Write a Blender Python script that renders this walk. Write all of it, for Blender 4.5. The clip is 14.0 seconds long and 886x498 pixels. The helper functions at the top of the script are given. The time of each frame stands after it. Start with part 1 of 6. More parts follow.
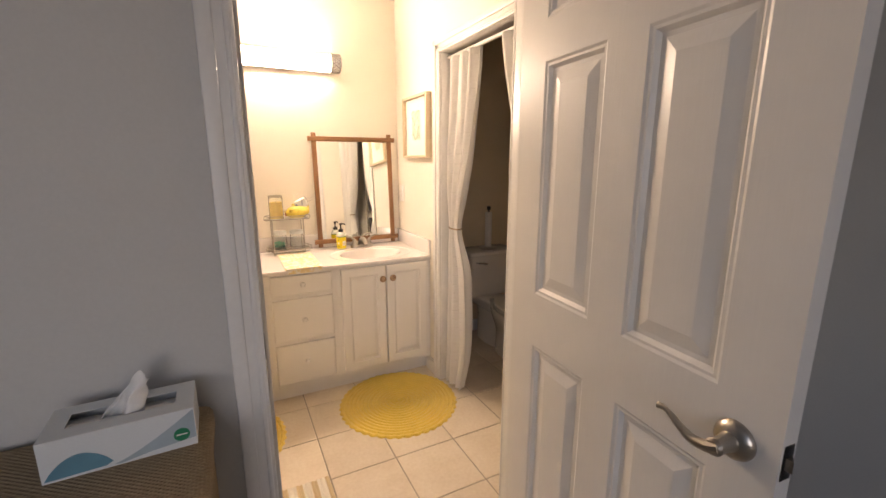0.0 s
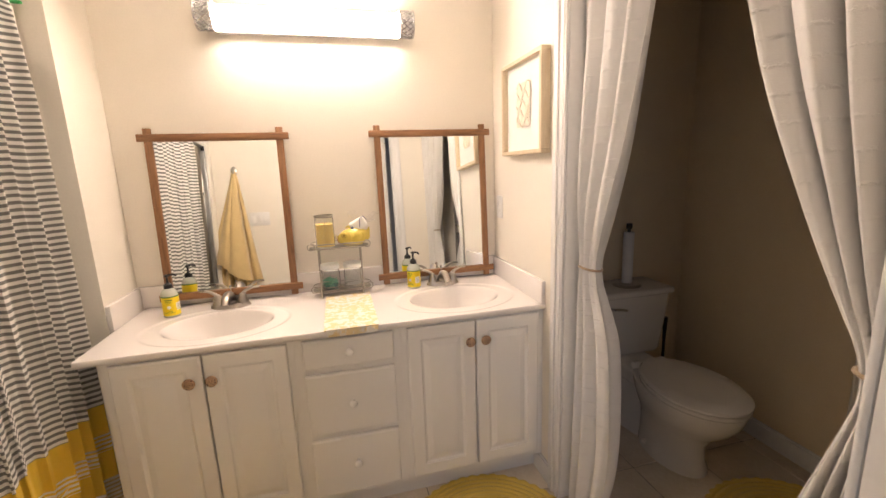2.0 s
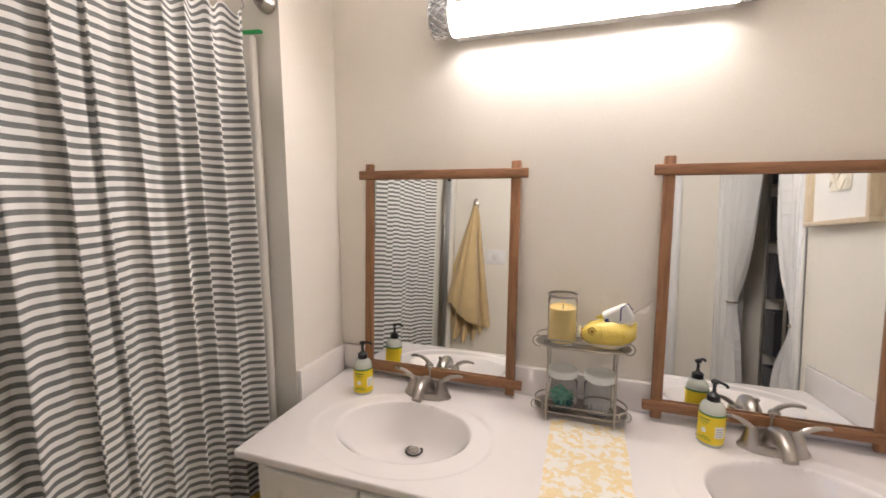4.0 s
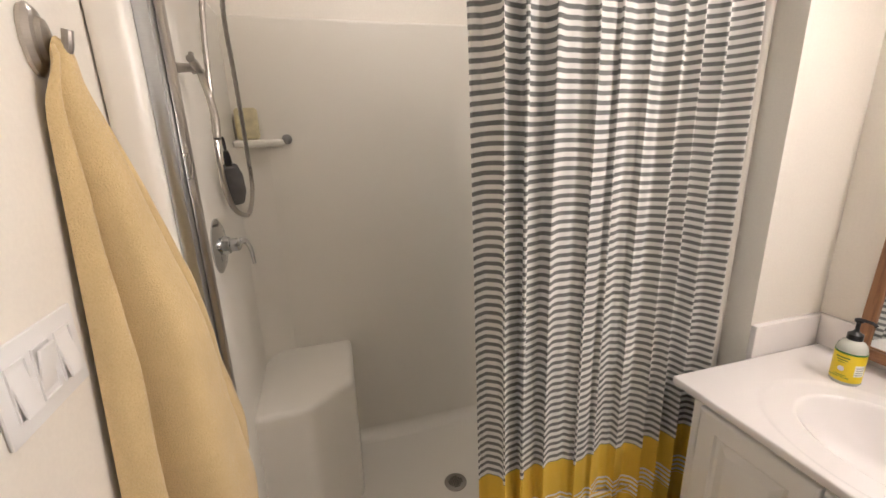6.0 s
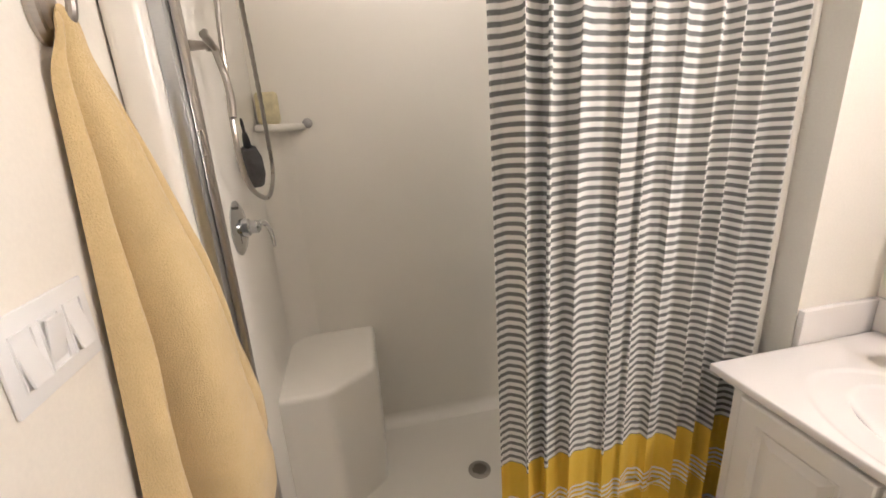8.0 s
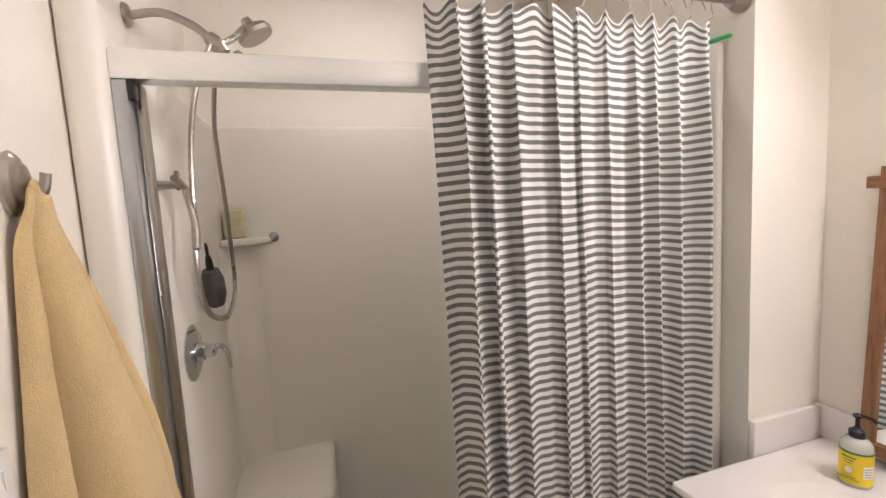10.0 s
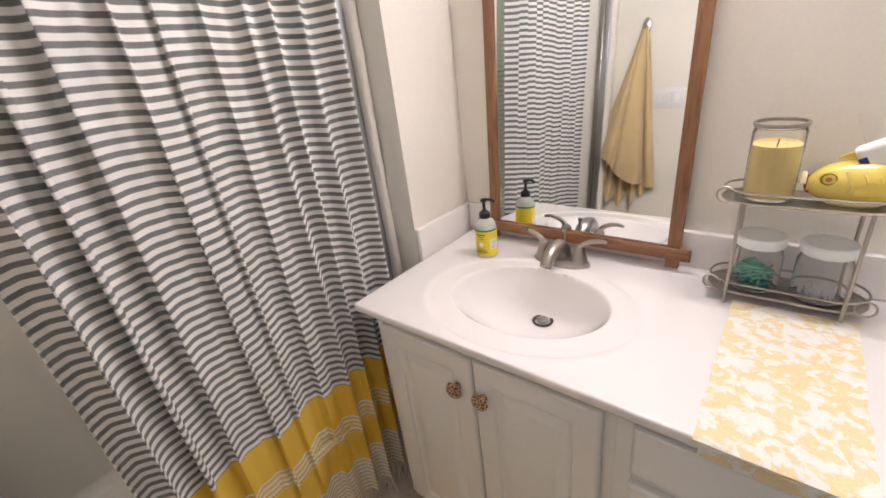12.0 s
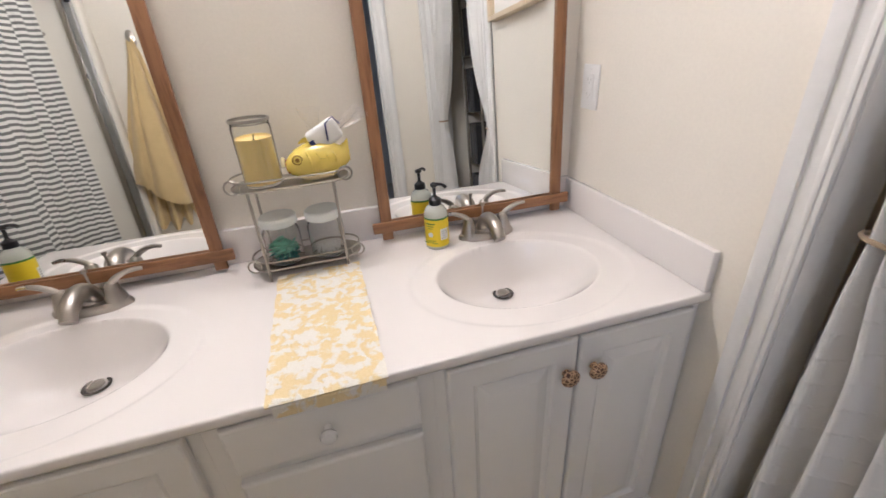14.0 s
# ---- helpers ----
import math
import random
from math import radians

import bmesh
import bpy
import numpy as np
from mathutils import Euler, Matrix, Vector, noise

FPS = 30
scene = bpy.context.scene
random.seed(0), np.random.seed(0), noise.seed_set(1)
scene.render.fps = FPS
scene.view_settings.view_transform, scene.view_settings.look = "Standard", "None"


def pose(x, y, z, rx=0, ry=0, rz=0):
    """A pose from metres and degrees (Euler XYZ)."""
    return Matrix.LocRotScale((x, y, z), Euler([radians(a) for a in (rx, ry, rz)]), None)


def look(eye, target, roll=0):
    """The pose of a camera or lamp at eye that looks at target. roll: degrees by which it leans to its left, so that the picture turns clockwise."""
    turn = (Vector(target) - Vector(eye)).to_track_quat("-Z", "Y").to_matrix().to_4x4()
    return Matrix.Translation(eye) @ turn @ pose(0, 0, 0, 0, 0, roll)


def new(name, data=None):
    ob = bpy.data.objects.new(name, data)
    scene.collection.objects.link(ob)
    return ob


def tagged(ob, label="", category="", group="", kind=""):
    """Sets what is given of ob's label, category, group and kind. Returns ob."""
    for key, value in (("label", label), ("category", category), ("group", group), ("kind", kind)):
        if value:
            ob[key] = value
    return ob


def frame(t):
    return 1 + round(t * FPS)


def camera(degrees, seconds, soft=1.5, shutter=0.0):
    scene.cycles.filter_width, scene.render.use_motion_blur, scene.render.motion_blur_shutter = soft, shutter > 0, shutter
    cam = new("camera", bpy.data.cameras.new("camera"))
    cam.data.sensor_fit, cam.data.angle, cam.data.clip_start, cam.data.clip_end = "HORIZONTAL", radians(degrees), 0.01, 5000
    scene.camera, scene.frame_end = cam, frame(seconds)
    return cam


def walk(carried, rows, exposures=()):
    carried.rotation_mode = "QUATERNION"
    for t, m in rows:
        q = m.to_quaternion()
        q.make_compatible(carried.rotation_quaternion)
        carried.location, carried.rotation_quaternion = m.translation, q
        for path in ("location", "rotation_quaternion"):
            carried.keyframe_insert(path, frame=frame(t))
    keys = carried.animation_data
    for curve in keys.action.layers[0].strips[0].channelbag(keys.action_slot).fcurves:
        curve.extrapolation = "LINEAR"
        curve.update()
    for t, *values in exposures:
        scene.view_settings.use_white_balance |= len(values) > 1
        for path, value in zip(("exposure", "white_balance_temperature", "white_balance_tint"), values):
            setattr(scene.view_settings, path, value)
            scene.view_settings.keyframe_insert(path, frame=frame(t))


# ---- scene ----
cam = camera(93.6, 14.0, shutter=0.1)
PATH = [
    (0, (0.583, -2.977, 1.417), (1.469, -1.232, 1.005), -0.0),
    (0.5, (0.704, -2.804, 1.421), (1.536, -1.035, 0.996), -0.6),
    (1, (0.782, -2.614, 1.409), (1.547, -0.817, 0.978), -0.9),
    (1.5, (0.836, -2.328, 1.413), (1.478, -0.48, 0.995), -1.6),
    (2, (0.9, -2.093, 1.399), (1.376, -0.189, 1.013), -2.1),
    (2.2, (0.946, -2.006, 1.412), (1.351, -0.084, 1.036), -2.2),
    (4.3, (0.864, -1.352, 1.504), (-0.089, 0.391, 1.273), 0.4),
    (4.5, (0.849, -1.351, 1.512), (-0.334, 0.241, 1.251), 0.2),
    (5, (0.836, -1.392, 1.55), (-0.803, -0.294, 1.222), -1.3),
    (5.5, (0.837, -1.459, 1.545), (-0.993, -0.744, 1.172), -1.7),
    (6, (0.827, -1.465, 1.492), (-1.024, -0.934, 0.953), -1.7),
    (6.5, (0.817, -1.447, 1.404), (-0.975, -0.995, 0.641), -2.2),
    (7, (0.822, -1.439, 1.356), (-0.915, -1.031, 0.453), -3.0),
    (7.5, (0.817, -1.433, 1.368), (-0.955, -1.03, 0.532), -3.2),
    (8, (0.804, -1.441, 1.453), (-1.07, -1.039, 0.879), -3.1),
    (8.2, (0.801, -1.449, 1.487), (-1.104, -1.04, 1.036), -2.9),
    (10.3, (0.835, -1.381, 1.559), (-1.067, -0.788, 1.381), -3.8),
    (10.5, (0.833, -1.358, 1.519), (-1.029, -0.683, 1.24), -4.6),
    (11, (0.859, -1.288, 1.467), (-0.848, -0.387, 0.943), -6.1),
    (11.5, (0.887, -1.202, 1.435), (-0.621, -0.095, 0.726), -7.9),
    (12, (0.851, -1.132, 1.381), (-0.353, 0.236, 0.558), -7.3),
    (12.5, (0.789, -1.094, 1.341), (-0.049, 0.49, 0.452), -6.2),
    (13, (0.804, -1.082, 1.323), (0.349, 0.638, 0.408), -5.5),
    (13.5, (0.884, -1.093, 1.331), (0.843, 0.685, 0.414), -4.7),
    (14, (0.982, -1.134, 1.338), (1.443, 0.585, 0.426), -3.8),
]
walk(cam, [(t, look(e, a, r)) for t, e, a, r in PATH],
     exposures=[(0.0, 1.2, 8000, 22), (0.5, 1.02, 8000, 22), (2.0, 0.90, 6850, 20), (4.5, 0.38, 5700, 16), (5.5, 0.63, 5800, 16), (7.0, 0.98, 5750, 15), (8.0, 1.0, 5750, 15), (10.5, 0.70, 5600, 18), (12.0, 0.78, 5500, 17), (13.0, 0.74, 5450, 15), (14.0, 0.58, 5450, 15)])

LAMP_COLOR, LAMP_STRENGTH, FILL_STRENGTH, WINDOW_POWER = (1.0, 0.88, 0.745), 50.0, 46.0, 5.4

# ---- light ----
world = bpy.data.worlds.new("world")
scene.world = world
world.use_nodes = True
wn = world.node_tree
sky = wn.nodes.new("ShaderNodeTexSky")
sky.sky_type = 'NISHITA'
sky.sun_disc = False
sky.sun_elevation = radians(38)
sky.sun_rotation = radians(200)
wn.links.new(sky.outputs[0], wn.nodes["Background"].inputs[0])
wn.nodes["Background"].inputs[1].default_value = 0.1
window_light = new("window_light", bpy.data.lights.new("window_light", 'AREA'))
window_light.data.shape = 'RECTANGLE'
window_light.data.size, window_light.data.size_y = 1.6, 1.25
window_light.data.energy = WINDOW_POWER
window_light.data.color = (0.44, 0.64, 1.0)
window_light.matrix_world = look((-0.35, -5.04, 1.55), (0.8, -2.0, 1.2))


# ---- materials ----
def rgb(c):
    return (c[0], c[1], c[2], 1.0)


class Nodes:
    """A node material with short calls."""

    def __init__(self, name):
        self.mat = bpy.data.materials.new(name)
        self.mat.use_nodes = True
        self.t = self.mat.node_tree
        self.bsdf = self.t.nodes["Principled BSDF"]

    def add(self, kind, **props):
        n = self.t.nodes.new(kind)
        for k, v in props.items():
            if k == "operation":
                n.operation = v
            elif k == "data_type":
                n.data_type = v
            elif k == "blend_type":
                n.blend_type = v
            elif k == "attribute_name":
                n.attribute_name = v
            elif k == "feature":
                n.feature = v
            elif k == "distance":
                n.distance = v
        return n

    def link(self, a, b):
        self.t.links.new(a, b)

    def pos(self, local=False):
        if local:
            return self.add("ShaderNodeTexCoord").outputs["Object"]
        return self.add("ShaderNodeNewGeometry").outputs["Position"]

    def noise(self, scale, detail=4.0, vec=None, rough=0.55, stretch=None):
        n = self.add("ShaderNodeTexNoise")
        n.inputs["Scale"].default_value = scale
        n.inputs["Detail"].default_value = detail
        n.inputs["Roughness"].default_value = rough
        v = vec or self.pos()
        if stretch:
            m = self.add("ShaderNodeMapping")
            m.inputs["Scale"].default_value = stretch
            self.link(v, m.inputs["Vector"])
            v = m.outputs[0]
        self.link(v, n.inputs["Vector"])
        return n.outputs[0]

    def ramp(self, fac, stops, interp='LINEAR'):
        r = self.add("ShaderNodeValToRGB")
        r.color_ramp.interpolation = interp
        e = r.color_ramp.elements
        while len(e) < len(stops):
            e.new(0.5)
        for el, (p, c) in zip(e, stops):
            el.position, el.color = p, rgb(c)
        self.link(fac, r.inputs[0])
        return r.outputs[0]

    def mix(self, fac, a, b, mode='MIX'):
        m = self.add("ShaderNodeMix", data_type='RGBA', blend_type=mode)
        for s, v in ((m.inputs[0], fac), (m.inputs[6], a), (m.inputs[7], b)):
            if isinstance(v, (int, float)):
                s.default_value = v
            elif isinstance(v, tuple):
                s.default_value = rgb(v)
            else:
                self.link(v, s)
        return m.outputs[2]

    def math(self, op, a, b=0.0):
        m = self.add("ShaderNodeMath", operation=op)
        for s, v in ((m.inputs[0], a), (m.inputs[1], b)):
            if isinstance(v, (int, float)):
                s.default_value = v
            else:
                self.link(v, s)
        return m.outputs[0]

    def bump(self, height, strength=0.2, distance=0.002):
        b = self.add("ShaderNodeBump")
        b.inputs["Strength"].default_value = strength
        b.inputs["Distance"].default_value = distance
        self.link(height, b.inputs["Height"])
        self.link(b.outputs[0], self.bsdf.inputs["Normal"])

    def sheer(self, color, share):
        t = self.add("ShaderNodeBsdfTranslucent")
        if isinstance(color, tuple):
            t.inputs[0].default_value = rgb(color)
        else:
            self.link(color, t.inputs[0])
        m = self.add("ShaderNodeMixShader")
        m.inputs[0].default_value = share
        self.link(self.bsdf.outputs[0], m.inputs[1])
        self.link(t.outputs[0], m.inputs[2])
        self.link(m.outputs[0], self.t.nodes["Material Output"].inputs[0])

    def set(self, **kw):
        for k, v in kw.items():
            s = self.bsdf.inputs[k.replace("_", " ")]
            if isinstance(v, (int, float)):
                s.default_value = v
            elif isinstance(v, tuple):
                s.default_value = rgb(v)
            else:
                self.link(v, s)


def shade(c, f):
    return tuple(min(1.0, x * f) for x in c)


def plain(name, color, rough=0.5, metal=0.0, var=0.08, scale=5.0, grain=300.0, bump=0.1, dist=0.0008, coat=0.0, local=False):
    """Paint, plastic or metal with broad and fine variation."""
    n = Nodes(name)
    v = n.pos(local)
    big = n.noise(scale, 5, v)
    fine = n.noise(grain, 3, v)
    col = n.ramp(big, [(0.3, shade(color, 1 - var)), (0.7, shade(color, 1 + var * 0.5))])
    col = n.mix(0.12, col, n.ramp(fine, [(0.3, shade(color, 0.8)), (0.7, shade(color, 1.1))]))
    r = n.ramp(n.noise(scale * 3, 4, v), [(0.3, (rough * 0.94,) * 3), (0.7, (min(1, rough * 1.06),) * 3)])
    n.set(Base_Color=col, Roughness=r, Metallic=metal)
    if coat:
        n.set(Coat_Weight=coat)
    n.bump(fine, bump, dist)
    return n.mat


M = {}
# Toilet room walls: warm bounced light is put into the paint colour
M["warm_bounce_wall"] = plain("warm_bounce_wall_paint", (0.80, 0.67, 0.48), 0.6, var=0.04, scale=2.0, grain=140, bump=0.25, dist=0.001)
M["wall"] = plain("wall_paint", (0.87, 0.82, 0.73), 0.6, var=0.04, scale=2.0, grain=140, bump=0.25, dist=0.001)
M["bed_wall"] = plain("bedroom_wall_paint", (0.60, 0.59, 0.57), 0.65, var=0.04, scale=2.0, grain=140, bump=0.25, dist=0.001)
M["ceiling"] = plain("ceiling_paint", (0.87, 0.84, 0.79), 0.8, var=0.04, grain=90, bump=0.4, dist=0.002)
M["trim"] = plain("trim_paint", (0.80, 0.79, 0.77), 0.35, var=0.04, scale=4, grain=60, bump=0.06)
M["chrome"] = plain("chrome", (0.58, 0.59, 0.60), 0.12, 1.0, var=0.05, grain=100, bump=0.03)
M["dark_metal"] = plain("dark_bronze", (0.05, 0.045, 0.04), 0.35, 0.8, var=0.2)
M["black_plastic"] = plain("black_plastic", (0.012, 0.012, 0.013), 0.3, var=0.1)
M["green_plastic"] = plain("green_plastic", (0.03, 0.42, 0.10), 0.4, var=0.1)
M["paper"] = plain("white_paper", (0.86, 0.85, 0.83), 0.9, var=0.04, scale=20, grain=400, bump=0.3)
M["carpet"] = plain("carpet", (0.42, 0.37, 0.30), 0.95, var=0.2, scale=8, grain=500, bump=1.0, dist=0.006)
M["grout"] = plain("grout", (0.34, 0.29, 0.23), 0.9, var=0.15, scale=9, grain=300, bump=0.4)
M["art_mat"] = plain("picture_mat", (0.86, 0.85, 0.82), 0.8, var=0.02)


def gloss(name, color, rough, coat=0.0):
    """Smooth moulded sheet: very slight broad clouding and a fine orange peel."""
    n = Nodes(name)
    v = n.pos()
    col = n.ramp(n.noise(1.3, 2, v), [(0.2, shade(color, 0.975)), (0.8, color)])
    n.set(Base_Color=col, Roughness=rough, Coat_Weight=coat)
    n.bump(n.noise(900, 1, v), 0.04, 0.0003)
    return n.mat


M["marble"] = gloss("cultured_marble", (0.86, 0.82, 0.79), 0.15, 0.3)
M["fiberglass"] = gloss("shower_fiberglass", (0.86, 0.82, 0.74), 0.30)
M["china"] = gloss("toilet_china", (0.82, 0.79, 0.74), 0.12, 0.4)
M["cabinet"] = gloss("cabinet_thermofoil", (0.84, 0.82, 0.78), 0.32)
M["white_plastic"] = gloss("white_plastic", (0.85, 0.84, 0.82), 0.35)
# Nickel for the drains, its colour darkened for the dark reflections in it
M["nickel_dark_reflection"] = plain("nickel_dark_reflection", (0.16, 0.15, 0.14), 0.25, 1.0, var=0.1, bump=0.02)


def brushed(name, color, rough=0.3):
    n = Nodes(name)
    v = n.pos(True)
    g = n.noise(60, 4, v, stretch=(1, 1, 14))
    n.set(Base_Color=n.ramp(g, [(0.3, shade(color, 0.95)), (0.7, shade(color, 1.04))]), Metallic=1.0,
          Roughness=n.ramp(n.noise(4, 2, v), [(0.3, (rough * 0.95,) * 3), (0.7, (rough * 1.08,) * 3)]))
    n.bump(g, 0.01, 0.0003)
    return n.mat


M["nickel"] = brushed("brushed_nickel", (0.43, 0.40, 0.36), 0.28)
M["wire"] = brushed("satin_wire", (0.42, 0.39, 0.34), 0.35)
M["satin_alu"] = brushed("satin_aluminium", (0.50, 0.52, 0.54), 0.30)
M["alu"] = brushed("bright_aluminium", (0.88, 0.89, 0.88), 0.38)


def wood(name, light, dark, grain=(30, 30, 3), rough=0.5):
    n = Nodes(name)
    v = n.pos(True)
    g = n.noise(3.0, 8, v, 0.65, stretch=grain)
    b = n.noise(5, 4, v)
    col = n.ramp(g, [(0.3, dark), (0.5, shade(light, 0.85)), (0.7, light)])
    col = n.mix(n.ramp(b, [(0.35, (0.25,) * 3), (0.7, (0.0,) * 3)]), col, dark)
    n.set(Base_Color=col, Roughness=rough)
    n.bump(g, 0.25, 0.001)
    return n.mat


M["teak_v"] = wood("teak_upright", (0.36, 0.175, 0.075), (0.16, 0.070, 0.032), (30, 30, 3))
M["teak_h"] = wood("teak_rail", (0.36, 0.175, 0.075), (0.16, 0.070, 0.032), (3, 30, 30))
M["pale_wood"] = wood("pale_oak", (0.80, 0.67, 0.48), (0.66, 0.52, 0.34), (30, 30, 4))


def door_paint():
    """Semi-gloss paint over pressed wood grain."""
    n = Nodes("door_paint")
    v = n.pos()
    g = n.noise(9, 6, v, 0.6, stretch=(14, 14, 1.1))
    big = n.noise(3, 4, v)
    n.set(Base_Color=n.ramp(big, [(0.3, (0.70, 0.68, 0.65)), (0.7, (0.76, 0.74, 0.71))]), Roughness=0.34)
    n.bump(g, 0.35, 0.0012)
    return n.mat


M["door"] = door_paint()


def tile_mat():
    n = Nodes("ceramic_tile")
    info = n.add("ShaderNodeObjectInfo")
    v = n.pos()
    cloud = n.noise(5, 6, v, 0.6)
    speck = n.noise(60, 4, v)
    col = n.ramp(cloud, [(0.3, (0.66, 0.56, 0.44)), (0.55, (0.74, 0.65, 0.53)), (0.75, (0.78, 0.70, 0.60))])
    col = n.mix(0.25, col, n.ramp(speck, [(0.35, (0.60, 0.50, 0.38)), (0.65, (0.80, 0.72, 0.61))]))
    tint = n.ramp(info.outputs["Random"], [(0.0, (0.92, 0.91, 0.90)), (1.0, (1.04, 1.03, 1.02))])
    col = n.mix(1.0, col, tint, 'MULTIPLY')
    n.set(Base_Color=col, Roughness=n.ramp(speck, [(0.3, (0.28,) * 3), (0.7, (0.42,) * 3)]))
    n.bump(cloud, 0.15, 0.002)
    return n.mat


M["tile"] = tile_mat()


def terry(name, color, dark):
    n = Nodes(name)
    v = n.pos()
    f = n.noise(420, 3, v)
    b = n.noise(14, 5, v)
    col = n.ramp(b, [(0.3, shade(color, 0.9)), (0.7, color)])
    col = n.mix(n.ramp(f, [(0.35, (0.5,) * 3), (0.6, (0.0,) * 3)]), col, dark)
    n.set(Base_Color=col, Roughness=0.95, Sheen_Weight=0.3)
    n.bump(f, 0.9, 0.003)
    return n.mat


M["terry"] = terry("terry_cotton", (0.75, 0.57, 0.29), (0.60, 0.43, 0.19))
M["yarn"] = terry("yellow_yarn", (0.80, 0.58, 0.11), (0.66, 0.44, 0.06))


def stripes():
    """Woven cotton: grey stripes, yellow bands with cream pinstripes, by height on the cloth."""
    n = Nodes("striped_cotton")
    at = n.add("ShaderNodeAttribute", attribute_name="h").outputs["Fac"]
    h = n.math('ADD', at, n.math('MULTIPLY', n.math('SUBTRACT', n.noise(7, 3), 0.5), 0.004))
    cream, grey, yellow = (0.88, 0.86, 0.81), (0.170, 0.174, 0.160), (0.86, 0.57, 0.012)
    saw = n.math('FRACT', n.math('MULTIPLY', h, 1 / STRIPE))
    upper = n.ramp(saw, [(0.0, cream), (0.46, cream), (0.53, grey), (0.94, grey), (1.0, cream)])
    pin = n.math('FRACT', n.math('MULTIPLY', h, 1 / 0.0165))
    pins = n.ramp(pin, [(0.0, cream), (0.45, cream), (0.55, yellow), (0.95, yellow)])
    pale = n.ramp(pin, [(0.0, cream), (0.45, cream), (0.6, (0.72, 0.56, 0.26)), (0.95, (0.72, 0.56, 0.26))])
    low = n.ramp(h, [(0.0, (1, 1, 1)), (0.292, (0, 0, 0)), (0.402, (1, 1, 1)), (0.465, (0, 0, 0))], 'CONSTANT')
    lower = n.mix(low, (yellow), pins)
    lower = n.mix(n.math('LESS_THAN', h, 0.292), lower, pale)
    col = n.mix(n.math('GREATER_THAN', h, 0.585), lower, upper)
    f = n.noise(500, 2)
    n.set(Base_Color=n.mix(0.1, col, n.ramp(f, [(0.3, (0.2, 0.2, 0.2)), (0.7, (0.9, 0.9, 0.9))])), Roughness=0.9)
    n.bump(f, 0.4, 0.001)
    n.sheer(col, 0.14)
    return n.mat


STRIPE = 0.021
M["stripes"] = stripes()


def sheer():
    """White cotton with rows of small tufts."""
    n = Nodes("white_cotton")
    at = n.add("ShaderNodeAttribute", attribute_name="h").outputs["Fac"]
    rows = n.math('FRACT', n.math('MULTIPLY', at, 1 / 0.055))
    line = n.ramp(rows, [(0.0, (0, 0, 0)), (0.40, (0, 0, 0)), (0.5, (1, 1, 1)), (0.6, (0, 0, 0))])
    tuft = n.mix(1.0, line, n.ramp(n.noise(130, 3), [(0.45, (0, 0, 0)), (0.55, (1, 1, 1))]), 'MULTIPLY')
    f = n.noise(380, 3)
    n.set(Base_Color=n.ramp(n.noise(4, 4), [(0.3, (0.89, 0.88, 0.86)), (0.7, (0.93, 0.92, 0.91))]), Roughness=0.9)
    n.bump(n.mix(0.3, tuft, f), 0.8, 0.004)
    n.sheer((0.92, 0.90, 0.87), 0.30)
    return n.mat


M["sheer"] = sheer()


def glass(name, color=(1, 1, 1), rough=0.0):
    n = Nodes(name)
    n.set(Base_Color=color, Roughness=rough, Transmission_Weight=1.0, IOR=1.45)
    n.bump(n.noise(25, 2), 0.03, 0.0005)
    return n.mat


M["glass"] = glass("clear_glass", (0.97, 0.98, 0.97))
M["door_glass"] = glass("shower_glass", (0.90, 0.97, 0.94))


def silvered():
    n = Nodes("mirror_silver")
    n.set(Base_Color=(0.90, 0.92, 0.91), Metallic=1.0, Roughness=0.012)
    return n.mat


M["mirror"] = silvered()


def lit():
    n = Nodes("lit_acrylic")
    n.set(Base_Color=(0.9, 0.88, 0.84), Roughness=0.4, Emission_Color=LAMP_COLOR, Emission_Strength=LAMP_STRENGTH)
    return n.mat


M["lit"] = lit()


# Emission for the unseen fill light added over the shower
def fill_glow():
    n = Nodes("fill_glow_lens")
    n.set(Base_Color=(0.9, 0.9, 0.88), Roughness=0.4, Emission_Color=(1.0, 0.88, 0.72, 1.0), Emission_Strength=FILL_STRENGTH)
    return n.mat


M["fill_glow"] = fill_glow()


# ---- building helpers ----
def thing(name, label, category, group="", kind="", at=(0, 0, 0)):
    ob = new(name)
    ob.empty_display_size = 0.05
    ob.location = at
    return tagged(ob, label, category, group, kind)


def part(name, bm, material, parent=None, label="", smooth=True):
    me = bpy.data.meshes.new(name)
    bmesh.ops.recalc_face_normals(bm, faces=bm.faces)
    bm.to_mesh(me)
    bm.free()
    if smooth:
        me.shade_smooth()
        me.set_sharp_from_angle(angle=radians(35))
    me.materials.append(material)
    ob = new(name, me)
    if parent:
        ob.parent = parent
    if label:
        ob["label"] = label
    return ob


def joined(bm, other):
    me = bpy.data.meshes.new("tmp")
    other.to_mesh(me)
    other.free()
    bm.from_mesh(me)
    bpy.data.meshes.remove(me)
    return bm


def box(x0, x1, y0, y1, z0, z1, bevel=0.0, seg=2, bm=None, turn=None):
    b = bmesh.new()
    bmesh.ops.create_cube(b, size=1)
    s = (abs(x1 - x0), abs(y1 - y0), abs(z1 - z0))
    c = Vector(((x0 + x1) / 2, (y0 + y1) / 2, (z0 + z1) / 2))
    bmesh.ops.scale(b, vec=s, verts=b.verts)
    if bevel:
        bmesh.ops.bevel(b, geom=b.edges[:], offset=min(bevel, min(s) * 0.48), segments=seg, affect='EDGES', profile=0.5)
    if turn:
        bmesh.ops.transform(b, matrix=turn, verts=b.verts)
    bmesh.ops.translate(b, vec=c, verts=b.verts)
    return joined(bm, b) if bm is not None else b


